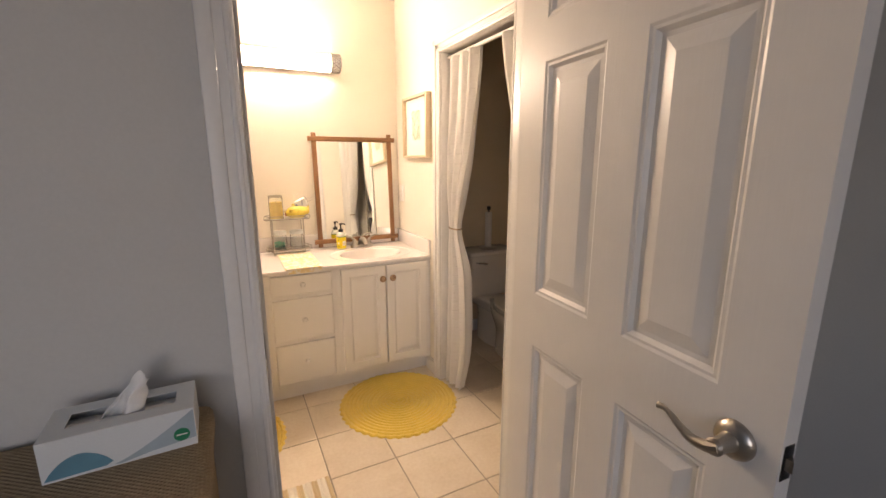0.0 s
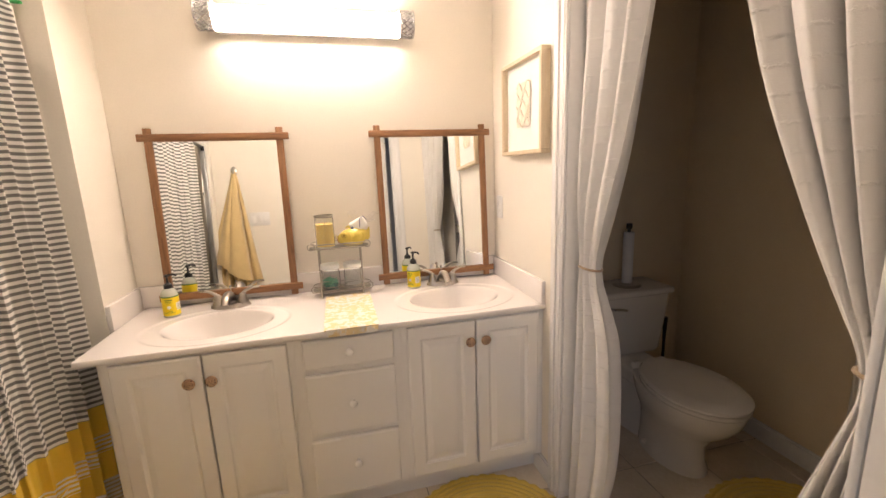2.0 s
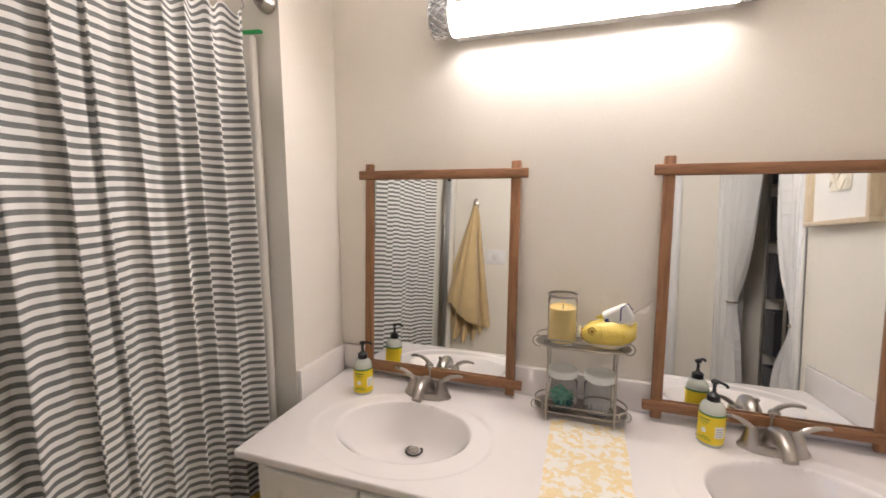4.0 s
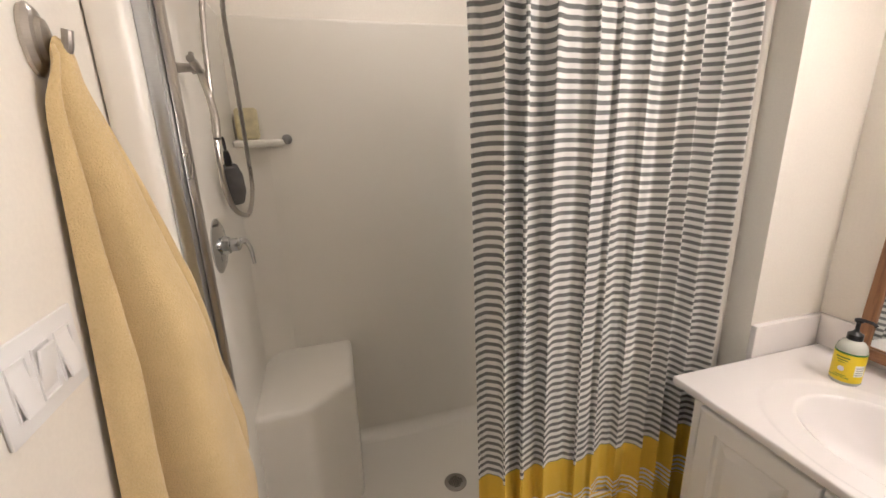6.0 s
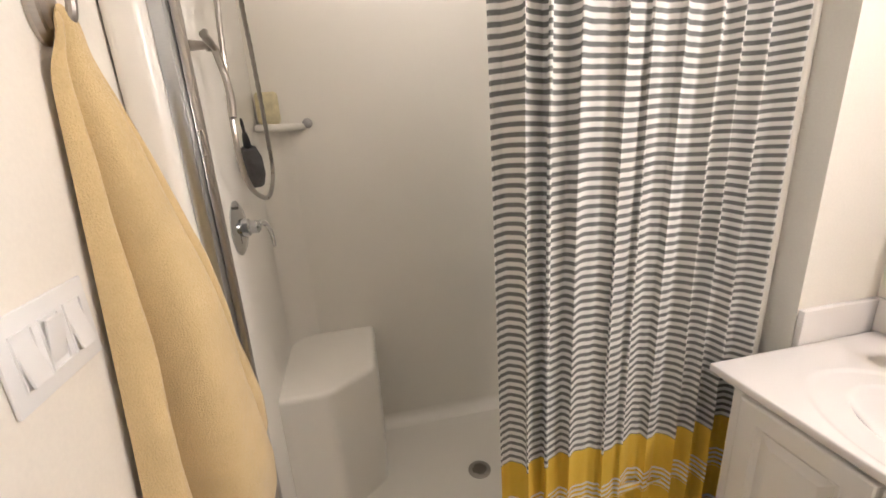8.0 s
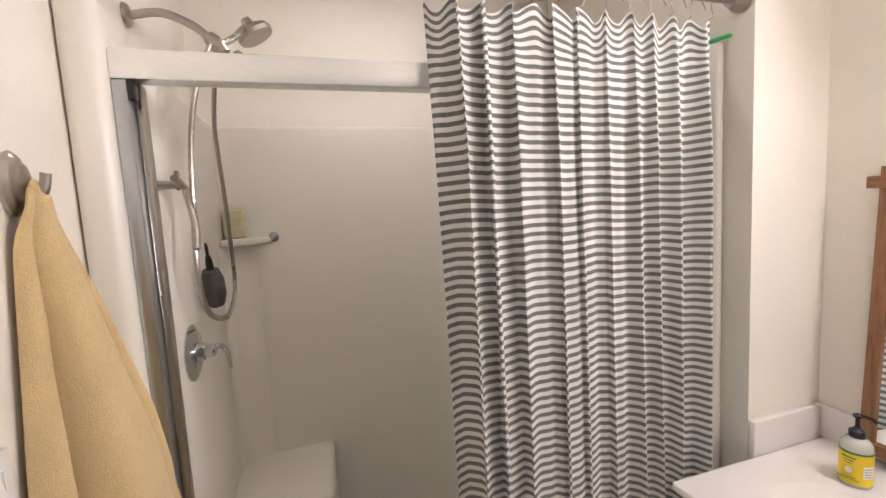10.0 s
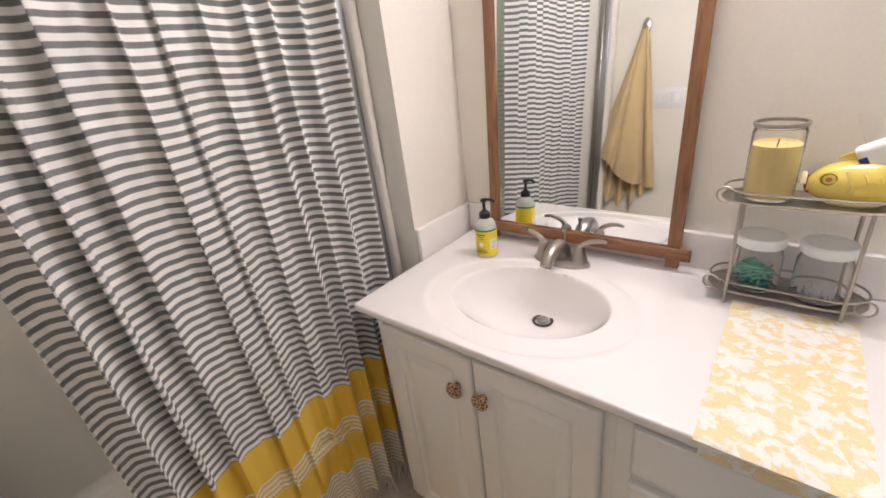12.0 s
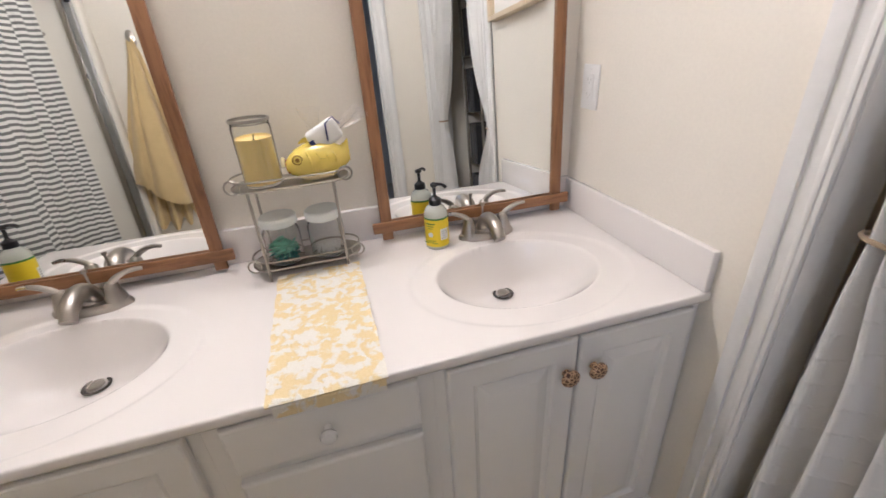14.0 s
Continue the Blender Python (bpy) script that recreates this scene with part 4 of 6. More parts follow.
def shower_set():
    x, y = -0.43, SY0
    root = thing("shower_set", "brushed nickel twin shower heads with diverter and looped hose", "shower")
    z = 2.08
    part("wall_flange", lathe([(0.0, 0.0), (0.030, 0.0), (0.026, 0.008), (0.012, 0.012), (0.0, 0.012)], 24, m=Matrix.Translation((x, YE + 0.001, z)) @ Matrix.Rotation(radians(-90), 4, 'X')), M["nickel"], root)
    part("arm", tube(smooth_path([(x, YE + 0.005, z), (x, YE + 0.08, z + 0.012), (x, YE + 0.15, z - 0.015), (x, YE + 0.19, z - 0.05)], 6), 0.0105, 10), M["nickel"], root)
    part("diverter", lathe([(0.0, -0.03), (0.017, -0.028), (0.021, -0.01), (0.021, 0.012), (0.016, 0.028), (0.0, 0.03)], 20, m=Matrix.Translation((x, YE + 0.20, z - 0.06)) @ Matrix.Rotation(radians(40), 4, 'X')), M["nickel"], root)
    part("second_arm", tube(smooth_path([(x, YE + 0.20, z - 0.06), (x - 0.06, YE + 0.23, z - 0.02), (x - 0.14, YE + 0.26, z + 0.05)], 5), 0.009, 10), M["nickel"], root)
    part("head", lathe([(0.0, 0.06), (0.014, 0.058), (0.018, 0.03), (0.038, 0.012), (0.047, 0.0), (0.047, -0.012), (0.040, -0.016), (0.0, -0.014)], 28, m=Matrix.Translation((x - 0.05, YE + 0.27, z - 0.10)) @ Matrix.Rotation(radians(38), 4, 'X') @ Matrix.Rotation(radians(-20), 4, 'Y')), M["nickel"], root, "ribbed nickel shower head")
    part("second_head", lathe([(0.0, 0.05), (0.014, 0.048), (0.018, 0.03), (0.05, 0.012), (0.055, 0.0), (0.052, -0.012), (0.0, -0.014)], 28, m=Matrix.Translation((x - 0.17, YE + 0.28, z + 0.04)) @ Matrix.Rotation(radians(30), 4, 'X')), M["nickel"], root, "dark-faced nickel shower head")
    part("hose", ribbed_hose([(x + 0.03, YE + 0.19, z - 0.07), (-0.39, YE + 0.15, 1.90), (-0.365, YE + 0.13, 1.76), (-0.335, YE + 0.125, 1.57), (-0.315, YE + 0.125, 1.43), (-0.36, YE + 0.125, 1.335), (-0.455, YE + 0.13, 1.285), (-0.60, YE + 0.13, 1.268), (-0.72, YE + 0.13, 1.33), (-0.725, YE + 0.13, 1.47), (-0.67, YE + 0.135, 1.67), (-0.61, YE + 0.14, 1.84), (-0.53, YE + 0.17, 1.97), (x - 0.03, YE + 0.20, z - 0.075)], 0.0068), M["nickel"], root, "ribbed metal hose")
    hold = thing("handheld_holder", "brushed nickel wall holder with short grab handle", "shower holder")
    bx, bz = -0.300, 1.648
    part("bracket", tube([(bx, y + 0.0005, bz), (bx, y + 0.045, bz)], [0.012, 0.008], 14), M["nickel"], hold)
    part("crossbar", tube([(bx + 0.050, y + 0.05, bz + 0.012), (bx + 0.02, y + 0.05, bz + 0.006), (bx - 0.065, y + 0.05, bz - 0.014)], [0.0085, 0.0095, 0.006], 12), M["nickel"], hold)
    part("post", box(bx - 0.013, bx + 0.001, y + 0.036, y + 0.046, bz - 0.012, bz + 0.034, 0.003), M["nickel"], hold)
    part("handle", tube(smooth_path([(bx - 0.02, y + 0.05, bz), (bx - 0.035, y + 0.058, bz - 0.06), (bx - 0.02, y + 0.066, bz - 0.11), (bx - 0.005, y + 0.066, bz - 0.155)], 6), 0.0085, 10), M["nickel"], hold)
    return root


shower_set()


def brush():
    """Bath scrubber with a dark mesh pad, hung by a loop from the shelf."""
    c = Vector((-0.545, SY0 + 0.04, 1.362))
    root = thing("bath_scrubber", "dark grey oval bath scrubber hanging by a black strap", "scrubber")
    tilt = Matrix.Translation(c) @ Matrix.Rotation(radians(18), 4, 'Y') @ Matrix.Scale(0.86, 4)
    part("pad", lathe([(0.0, -0.075), (0.030, -0.068), (0.043, -0.03), (0.043, 0.03), (0.030, 0.066), (0.0, 0.072)], 24, sx=0.85, sy=0.85, m=tilt), M["mesh_grey"], root)
    part("grip", lathe([(0.0, 0.065), (0.013, 0.067), (0.011, 0.10), (0.008, 0.118), (0.0, 0.12)], 16, m=tilt), M["black_plastic"], root)
    loop = [tilt @ Vector((0.011 * math.cos(a), 0, 0.14 + 0.024 * math.sin(a))) for a in [2 * math.pi * k / 16 for k in range(16)]]
    part("loop", tube(loop, 0.0025, 6, closed=True), M["black_plastic"], root)
    return root


M["mesh_grey"] = plain("grey_mesh", (0.10, 0.095, 0.09), 0.9, var=0.3, scale=30, grain=300, bump=1.0, dist=0.004)
M["sponge"] = plain("pale_sponge", (0.74, 0.66, 0.42), 0.9, var=0.2, scale=30, grain=200, bump=1.0, dist=0.003)
brush()
tagged(part("bath_sponge", box(-0.945, -0.912, -1.745, -1.665, 1.4865, 1.600, 0.014, 4), M["sponge"]), "pale yellow bath sponge on the corner shelf", "sponge")
tagged(part("suction_cup", lathe([(0.0, 0.0), (0.019, 0.001), (0.015, 0.006), (0.007, 0.012), (0.0, 0.014)], 20, m=Matrix.Translation((SX + 0.0005, -1.573, 1.484)) @ Matrix.Rotation(radians(90), 4, 'Y')), M["cup_grey"]), "small grey suction cup on the shelf end", "suction cup")


# ---- striped shower curtain, rod and rings ----
CUY0, CUY1, CUZ = -1.168, -0.398, 2.00
FOLD = [(0.9, 0.0), (0.55, 1.1), (1.0, 2.3), (0.7, 0.4), (0.85, 1.9), (0.5, 2.8)]


def fold_phase(s, v):
    return 2 * math.pi * 10.6 * (s + 0.014 * math.sin(9.0 * s) + 0.010 * math.sin(23.0 * s + 2.0)) + 0.3 * math.sin(2.2 * v + 3 * s) + 0.4


def fold_x(s, v):
    """Depth of the folds at s along the cloth; v runs down."""
    p = fold_phase(s, v)
    a = 2.0 * (0.5 + 0.5 * math.sin(p)) ** 1.5 - 0.85
    b = math.sin(2 * math.pi * 27.0 * s + 1.7 + 0.9 * v)
    c = math.sin(2 * math.pi * 3.1 * s + 0.5 - 0.5 * v)
    top = min(1.0, 0.45 + v * 3.0)
    return (0.018 * a * (0.85 + 0.45 * math.sin(7.0 * s + 1.0 + 0.8 * v)) + 0.0025 * b + 0.007 * c) * top


def fold_y(s, v):
    """Sideways roll of the folds, so that their edges hang over the valleys."""
    p = fold_phase(s, v)
    return (0.0125 * math.sin(p + 2.5) + 0.003 * math.sin(2 * p + 0.6)) * (0.75 + 0.45 * math.sin(5.0 * s + 0.4))


def striped_curtain():
    root = thing("shower_curtain", "grey and white striped cotton curtain with yellow fringed hem", "curtain")

    def f(u, v):
        s = u
        z = CUZ - v * (CUZ - 0.135)
        pin = math.cos(2 * math.pi * 12 * u)
        z -= 0.014 * (1 - pin) * max(0.0, 1 - v * 14)
        y = CUY0 + (CUY1 - CUY0) * u + fold_y(s, v) * min(1.0, 6 * u + 0.2, 6 * (1 - u) + 0.2) + 0.048 * v * max(0.0, 0.5 - u)
        curl = math.exp(-(u / 0.035) ** 2)
        return (-0.028 + fold_x(s, v) + 0.014 * v - 0.048 * curl, y + 0.016 * curl, z)

    def h(u, v):
        return (CUZ - v * (CUZ - 0.135)) + 0.010 * math.sin(2 * math.pi * 4.5 * u + 2.0) * v
    part("cloth", sheet(f, 420, 90, 0.0015, h), M["stripes"], root)
    rnd = random.Random(4)
    bm = bmesh.new()
    for k in range(62):
        u = (k + 0.5) / 62
        x, y, z = f(u, 1.0)
        for q in range(3):
            ox, oy = rnd.uniform(-0.004, 0.004), rnd.uniform(-0.005, 0.005)
            ln = rnd.uniform(0.06, 0.10)
            tube([(x, y, z + 0.004), (x + ox, y + oy, z - ln * 0.5), (x + ox * 2.5, y + oy * 2.0, z - ln)], [0.0016, 0.0022, 0.0012], 4, bm=bm)
    tagged(part("fringe", bm, M["fringe"], root, "knotted cream fringe"), kind="stuff")
    return root


M["fringe"] = terry("cotton_fringe", (0.76, 0.68, 0.54), (0.60, 0.50, 0.36))
striped_curtain()


def curtain_rod():
    root = thing("curtain_rod", "brushed nickel shower curtain rod with round end flanges", "curtain rod")
    x, z = -0.036, 2.062
    part("rod", tube([(x, YE + 0.002, z), (x, -0.286, z)], 0.0125, 16), M["nickel"], root)
    part("flange", tube([(x, -0.287, z), (x, -0.296, z), (x, -0.325, z)], [0.030, 0.030, 0.020], 20), M["nickel"], root)
    part("flange", tube([(x, YE + 0.0008, z), (x, YE + 0.01, z), (x, YE + 0.035, z)], [0.030, 0.030, 0.020], 20), M["nickel"], root)
    return root


curtain_rod()
ring_mesh = None
for k in range(13):
    u = k / 12
    y = CUY0 + (CUY1 - CUY0) * u
    if ring_mesh is None:
        pts = smooth_path([(0.0, 0, -0.058), (0.012, 0, -0.052), (0.006, 0, -0.028), (0.019, 0, 0.0), (0.008, 0, 0.018), (-0.010, 0, 0.017), (-0.019, 0, 0.0), (-0.008, 0, -0.03)], 5)
        ring = tagged(part("curtain_ring", tube(pts, 0.0016, 6), M["chrome"]), "chrome wire curtain ring on the rod", "curtain ring", group="curtain rings")
        ring_mesh = ring.data
    else:
        ring = tagged(new("curtain_ring", ring_mesh), "chrome wire curtain ring on the rod", "curtain ring", group="curtain rings")
    ring.matrix_world = pose(-0.036, y, 2.062, 0, 0, (k * 37) % 25 - 12)
tagged(part("green_clip", box(-0.135, -0.045, -0.318, -0.302, 1.9755, 1.985, 0.003, turn=Matrix.Rotation(radians(4), 4, 'Y')), M["green_plastic"]), "bright green plastic clip on the shower flange", "clip")


# ---- tan towel on its hook ----
def towel():
    hx, hz = 0.084, 1.617
    hook = thing("towel_hook", "brushed nickel wall hook holding a towel", "hook")
    part("plate", lathe([(0.0, 0.0), (0.024, 0.0), (0.025, 0.006), (0.021, 0.013), (0.016, 0.015), (0.014, 0.021), (0.006, 0.025), (0.0, 0.0255)], 32, sx=1.0, sy=1.9, m=Matrix.Translation((hx, YE + 0.0008, hz + 0.010)) @ Matrix.Rotation(radians(-90), 4, 'X')), M["nickel"], hook)
    part("prong", tube(smooth_path([(hx, YE + 0.008, hz + 0.01), (hx, YE + 0.025, hz - 0.010), (hx, YE + 0.040, hz - 0.002), (hx, YE + 0.046, hz + 0.024)], 6), 0.007, 10), M["nickel"], hook)
    root = thing("bath_towel", "tan terry bath towel hanging in folds from the hook", "towel")

    def layer(section, wrinkle, seed):
        """A cloth gathered at the hook; section gives (x, stand-off, hem height) across its lower edge."""
        rail = smooth_path(section, 10)

        def f(u, v):
            k = u * (len(rail) - 1)
            i = min(int(k), len(rail) - 2)
            q = rail[i].lerp(rail[i + 1], k - i)
            z = hz + 0.012 - v * (hz + 0.012 - q.z) - 0.020 * (2 * u - 1) ** 2 * (1 - v)
            g = v ** 1.05
            swell = v ** 0.60 * (1.0 + 0.18 * math.sin(math.pi * v))
            x = hx - (u - 0.5) * 0.034 * (1 - g) + (q.x - hx) * g
            d = q.y * swell + 0.018 * math.exp(-(v / 0.05) ** 2)
            d += wrinkle * (noise.noise((u * 4, v * 5, seed)) + 0.35 * noise.noise((u * 11, v * 12, seed))) * g * min(1.0, q.y / 0.05)
            return (x, YE + 0.009 + max(0.0, d), z)
        return f
    front = [(0.226, 0.004, 0.705), (0.222, 0.040, 0.690), (0.196, 0.052, 0.690), (0.150, 0.004, 0.705), (0.150, 0.050, 0.712), (0.152, 0.120, 0.718), (0.094, 0.142, 0.735),
             (0.034, 0.146, 0.775), (-0.004, 0.122, 0.800), (-0.036, 0.134, 0.850), (-0.085, 0.092, 0.868), (-0.110, 0.046, 0.860), (-0.150, 0.030, 0.880), (-0.156, 0.006, 0.884)]
    back = [(0.180, 0.002, 0.690), (0.156, 0.020, 0.620), (0.128, 0.012, 0.665), (0.112, 0.060, 0.575), (0.072, 0.022, 0.630), (0.040, 0.084, 0.560),
            (-0.004, 0.024, 0.615), (-0.040, 0.076, 0.575), (-0.078, 0.020, 0.645), (-0.105, 0.040, 0.600), (-0.145, 0.004, 0.690)]
    part("back_fold", sheet(layer(back, 0.010, 3.0), 110, 70, 0.005), M["terry"], root)
    part("front_fold", sheet(layer(front, 0.014, 7.0), 130, 90, 0.006), M["terry"], root)
    return root


towel()


# Added ceiling light, out of view, that brightens the shower
def added_ceiling_light(x, y):
    root = thing("added_ceiling_light", "unseen round ceiling light added to fill the shower", "ceiling light")
    part("trim_ring", lathe([(0.062, -0.001), (0.085, -0.001), (0.085, -0.006), (0.066, -0.010), (0.062, -0.006)], 32, m=Matrix.Translation((x, y, TOP))), M["white_plastic"], root)
    part("lens", lathe([(0.0, -0.004), (0.0615, -0.004), (0.0615, -0.001), (0.0, -0.001)], 32, m=Matrix.Translation((x, y, TOP))), M["fill_glow"], root, "glowing lens of the added fill light")
    return root


added_ceiling_light(-0.48, -1.16)


# ---- toilet room: white tied-back curtains ----
def run(points, z, soft=0.06):
    """A soft curve through (z, value) points."""
    zs, vs = [p[0] for p in points], [p[1] for p in points]
    return sum(float(np.interp(z + d * soft, zs, vs)) for d in (-1, -0.5, 0, 0.5, 1)) / 5


M["cord"] = terry("tan_cord", (0.42, 0.31, 0.20), (0.28, 0.19, 0.11))


def tied_curtain(outer, inner, tie_z, waves, ph):
    root = thing("white_curtain", "white tufted cotton curtain tied back at the opening", "curtain", "toilet room curtains")
    x0 = XR + 0.050

    def f(u, v):
        z = 1.985 - v * (1.985 - 0.012)
        a, b = run(outer, z), run(inner, z)
        w = abs(b - a)
        pinch = math.exp(-((z - tie_z) / 0.16) ** 2)
        amp = 0.030 * (1 - 0.45 * pinch)
        x = x0 + amp * math.sin(2 * math.pi * waves * u + ph + 0.7 * math.sin(2.1 * z)) + 0.006 * math.sin(2 * math.pi * (waves * 2.3) * u + 1.0)
        x += 0.012 * noise.noise((u * 3, z * 1.5, ph)) * (1 - pinch)
        return (x, a + (b - a) * (u + 0.02 * math.sin(2 * math.pi * waves * u + ph + 1.4)), z)
    part("cloth", sheet(f, 150, 110, 0.002), M["sheer"], root)
    ya, yb = run(outer, tie_z), run(inner, tie_z)
    c, hw = (ya + yb) / 2, abs(yb - ya) / 2 + 0.004
    pts = [(x0 + 0.028 * math.cos(2 * math.pi * k / 28), c + hw * math.sin(2 * math.pi * k / 28), tie_z) for k in range(28)]
    part("tie_band", tube(pts, 0.0045, 8, closed=True), M["cord"], root, "thin tan tie cord")
    return root


tied_curtain([(0.0, -0.732), (0.34, -0.732), (0.7, -0.736), (0.9, -0.744), (1.03, -0.762), (1.15, -0.748), (1.4, -0.734), (2.0, -0.732)],
             [(0.0, -0.90), (0.1, -0.94), (0.25, -0.985), (0.4, -1.0), (0.614, -0.99), (0.8, -0.97), (0.88, -0.925), (1.02, -0.845), (1.227, -0.926), (1.41, -0.99), (1.56, -1.02), (1.85, -1.068), (2.0, -1.075)], 1.025, 3.6, 0.3)
tied_curtain([(0.0, -1.672), (1.02, -1.674), (2.0, -1.668)],
             [(0.0, -1.42), (0.4, -1.47), (0.74, -1.56), (1.02, -1.636), (1.07, -1.602), (1.22, -1.52), (1.39, -1.443), (1.53, -1.385), (1.84, -1.29), (2.0, -1.25)], 1.025, 4.2, 1.1)
rod = thing("tension_rod", "white tension rod across the opening", "curtain rod")
part("tube", tube([(XR + 0.050, TR + 0.001, 1.992), (XR + 0.050, TL - 0.001, 1.992)], 0.010, 14), M["white_plastic"], rod)


# ---- toilet ----
def egg(cx, back, front, rx, z, n=36):
    cy = back + (front - back) * 0.52
    out = []
    for k in range(n):
        a = 2 * math.pi * k / n
        s, c = math.sin(a), math.cos(a)
        ry = (back - cy) if s > 0 else (cy - front)
        out.append((cx + rx * c * (1.0 if s < 0 else 0.93 + 0.07 * abs(c)), cy + abs(ry) * s, z))
    return out


def loft(rings, cap=True):
    b = bmesh.new()
    vs = [[b.verts.new(p) for p in r] for r in rings]
    n = len(vs[0])
    for a, c in zip(vs, vs[1:]):
        for k in range(n):
            b.faces.new((a[k], a[(k + 1) % n], c[(k + 1) % n], c[k]))
    if cap:
        b.faces.new(vs[0][::-1])
        b.faces.new(vs[-1])
    return b


def toilet():
    cx = 2.372
    root = thing("toilet", "white china toilet with closed lid", "toilet")
    part("bowl", loft([egg(cx, -0.43, -0.800, 0.112, 0.0), egg(cx, -0.43, -0.800, 0.110, 0.02), egg(cx, -0.43, -0.785, 0.098, 0.06), egg(cx, -0.43, -0.785, 0.096, 0.14), egg(cx, -0.43, -0.825, 0.116, 0.20), egg(cx, -0.42, -0.895, 0.152, 0.26), egg(cx, -0.41, -0.930, 0.174, 0.310), egg(cx, -0.40, -0.942, 0.181, 0.348), egg(cx, -0.40, -0.942, 0.181, 0.364), egg(cx, -0.405, -0.936, 0.175, 0.369)]), M["china"], root)
    part("shelf", box(cx - 0.11, cx + 0.11, -0.46, -0.125, 0.285, 0.366, 0.02, 3), M["china"], root)
    part("trapway", loft([egg(cx, -0.14, -0.53, 0.085, 0.0), egg(cx, -0.14, -0.53, 0.080, 0.05), egg(cx, -0.14, -0.53, 0.075, 0.2), egg(cx, -0.13, -0.51, 0.095, 0.285)]), M["china"], root)
    part("seat", loft([egg(cx, -0.452, -0.948, 0.182, 0.3705), egg(cx, -0.448, -0.954, 0.186, 0.376), egg(cx, -0.448, -0.954, 0.186, 0.386), egg(cx, -0.452, -0.949, 0.182, 0.3905)]), M["china"], root)
    part("lid", loft([egg(cx, -0.452, -0.950, 0.183, 0.3925), egg(cx, -0.447, -0.956, 0.187, 0.398), egg(cx, -0.447, -0.956, 0.187, 0.406), egg(cx, -0.455, -0.944, 0.176, 0.4155), egg(cx, -0.50, -0.89, 0.126, 0.420)]), M["china"], root)
    for s in (-1, 1):
        part("hinge", box(cx + s * 0.075 - 0.02, cx + s * 0.075 + 0.02, -0.447, -0.425, 0.3665, 0.402, 0.006), M["china"], root)
    b = bmesh.new()
    rows = []
    for z, w, d in ((0.3665, 0.178, 0.185), (0.385, 0.186, 0.196), (0.53, 0.198, 0.212), (0.702, 0.207, 0.224)):
        ring = []
        r = 0.03
        for qx, qy, a0 in ((w - r, 0, 0), (-(w - r), 0, 90), (-(w - r), 1, 180), (w - r, 1, 270)):
            for k in range(5):
                a = radians(a0 + k * 22.5)
                yc = (-0.112 - r) if qy == 0 else (-0.112 - d + r)
                ring.append(b.verts.new((cx + qx + r * math.cos(a), yc + r * math.sin(a), z)))
        rows.append(ring)
    for a, c in zip(rows, rows[1:]):
        for k in range(20):
            b.faces.new((a[k], a[(k + 1) % 20], c[(k + 1) % 20], c[k]))
    b.faces.new(rows[0][::-1])
    b.faces.new(rows[-1])
    part("tank", b, M["china"], root)
    part("tank_lid", box(cx - 0.218, cx + 0.218, -0.350, -0.104, 0.7025, 0.738, 0.012, 3), M["china"], root)
    part("flush_lever", tube(smooth_path([(cx - 0.155, -0.330, 0.655), (cx - 0.155, -0.350, 0.655), (cx - 0.11, -0.354, 0.65), (cx - 0.075, -0.354, 0.642)], 4), 0.007, 8), M["chrome"], root)
    for s in (-1, 1):
        part("bolt_cap", lathe([(0.014, 0.0), (0.013, 0.012), (0.0, 0.018)], 14, m=Matrix.Translation((cx + s * 0.098, -0.55, 0.03))), M["china"], root)
    return root


toilet()
holder = thing("paper_roll_holder", "brushed nickel paper roll stand on the toilet tank", "paper holder")
hm = Matrix.Translation((2.378, -0.235, 0.7385))
part("base", lathe([(0.0, 0.0), (0.072, 0.0), (0.074, 0.006), (0.066, 0.013), (0.0, 0.015)], 32, m=hm), M["nickel"], holder)
part("roll", lathe([(0.010, 0.0165), (0.026, 0.0165), (0.027, 0.02), (0.027, 0.29), (0.010, 0.29)], 24, m=hm), M["paper"], holder, "thin white paper roll")
part("finial", lathe([(0.008, 0.29), (0.008, 0.305), (0.015, 0.308), (0.015, 0.335), (0.0, 0.338)], 18, m=hm), M["dark_metal"], holder, "dark finial")
bh = thing("toilet_brush", "black toilet brush with upright handle", "toilet brush")
part("holder", lathe([(0.0, 0.0), (0.045, 0.0), (0.050, 0.12), (0.044, 0.12), (0.04, 0.01), (0.0, 0.01)], 24, m=Matrix.Translation((2.632, -0.25, 0.0))), M["black_plastic"], bh)
part("handle", tube([(2.632, -0.25, 0.012), (2.632, -0.25, 0.40), (2.632, -0.25, 0.53)], [0.008, 0.008, 0.014], 12), M["black_plastic"], bh)


def wire_shelf():
    root = thing("wire_shelf", "grey wire shelf unit stocked with dark supplies", "shelf")
    x0, x1, y0, y1 = 1.98, 2.70, -1.80, -1.50
    for x in (x0, x1):
        for y in (y0, y1):
            part("post", tube([(x, y, 0.0), (x, y, 1.95)], 0.009, 8), M["wire"], root)
    for z in (0.35, 0.70, 1.05, 1.40, 1.75):
        bm = bmesh.new()
        for y in (y0, (y0 + y1) / 2, y1):
            tube([(x0, y, z), (x1, y, z)], 0.004, 6, bm=bm)
        for k in range(25):
            x = x0 + (x1 - x0) * k / 24
            tube([(x, y0, z + 0.005), (x, y1, z + 0.005)], 0.0022, 5, bm=bm)
        part("shelf", bm, M["wire"], root)
    return root


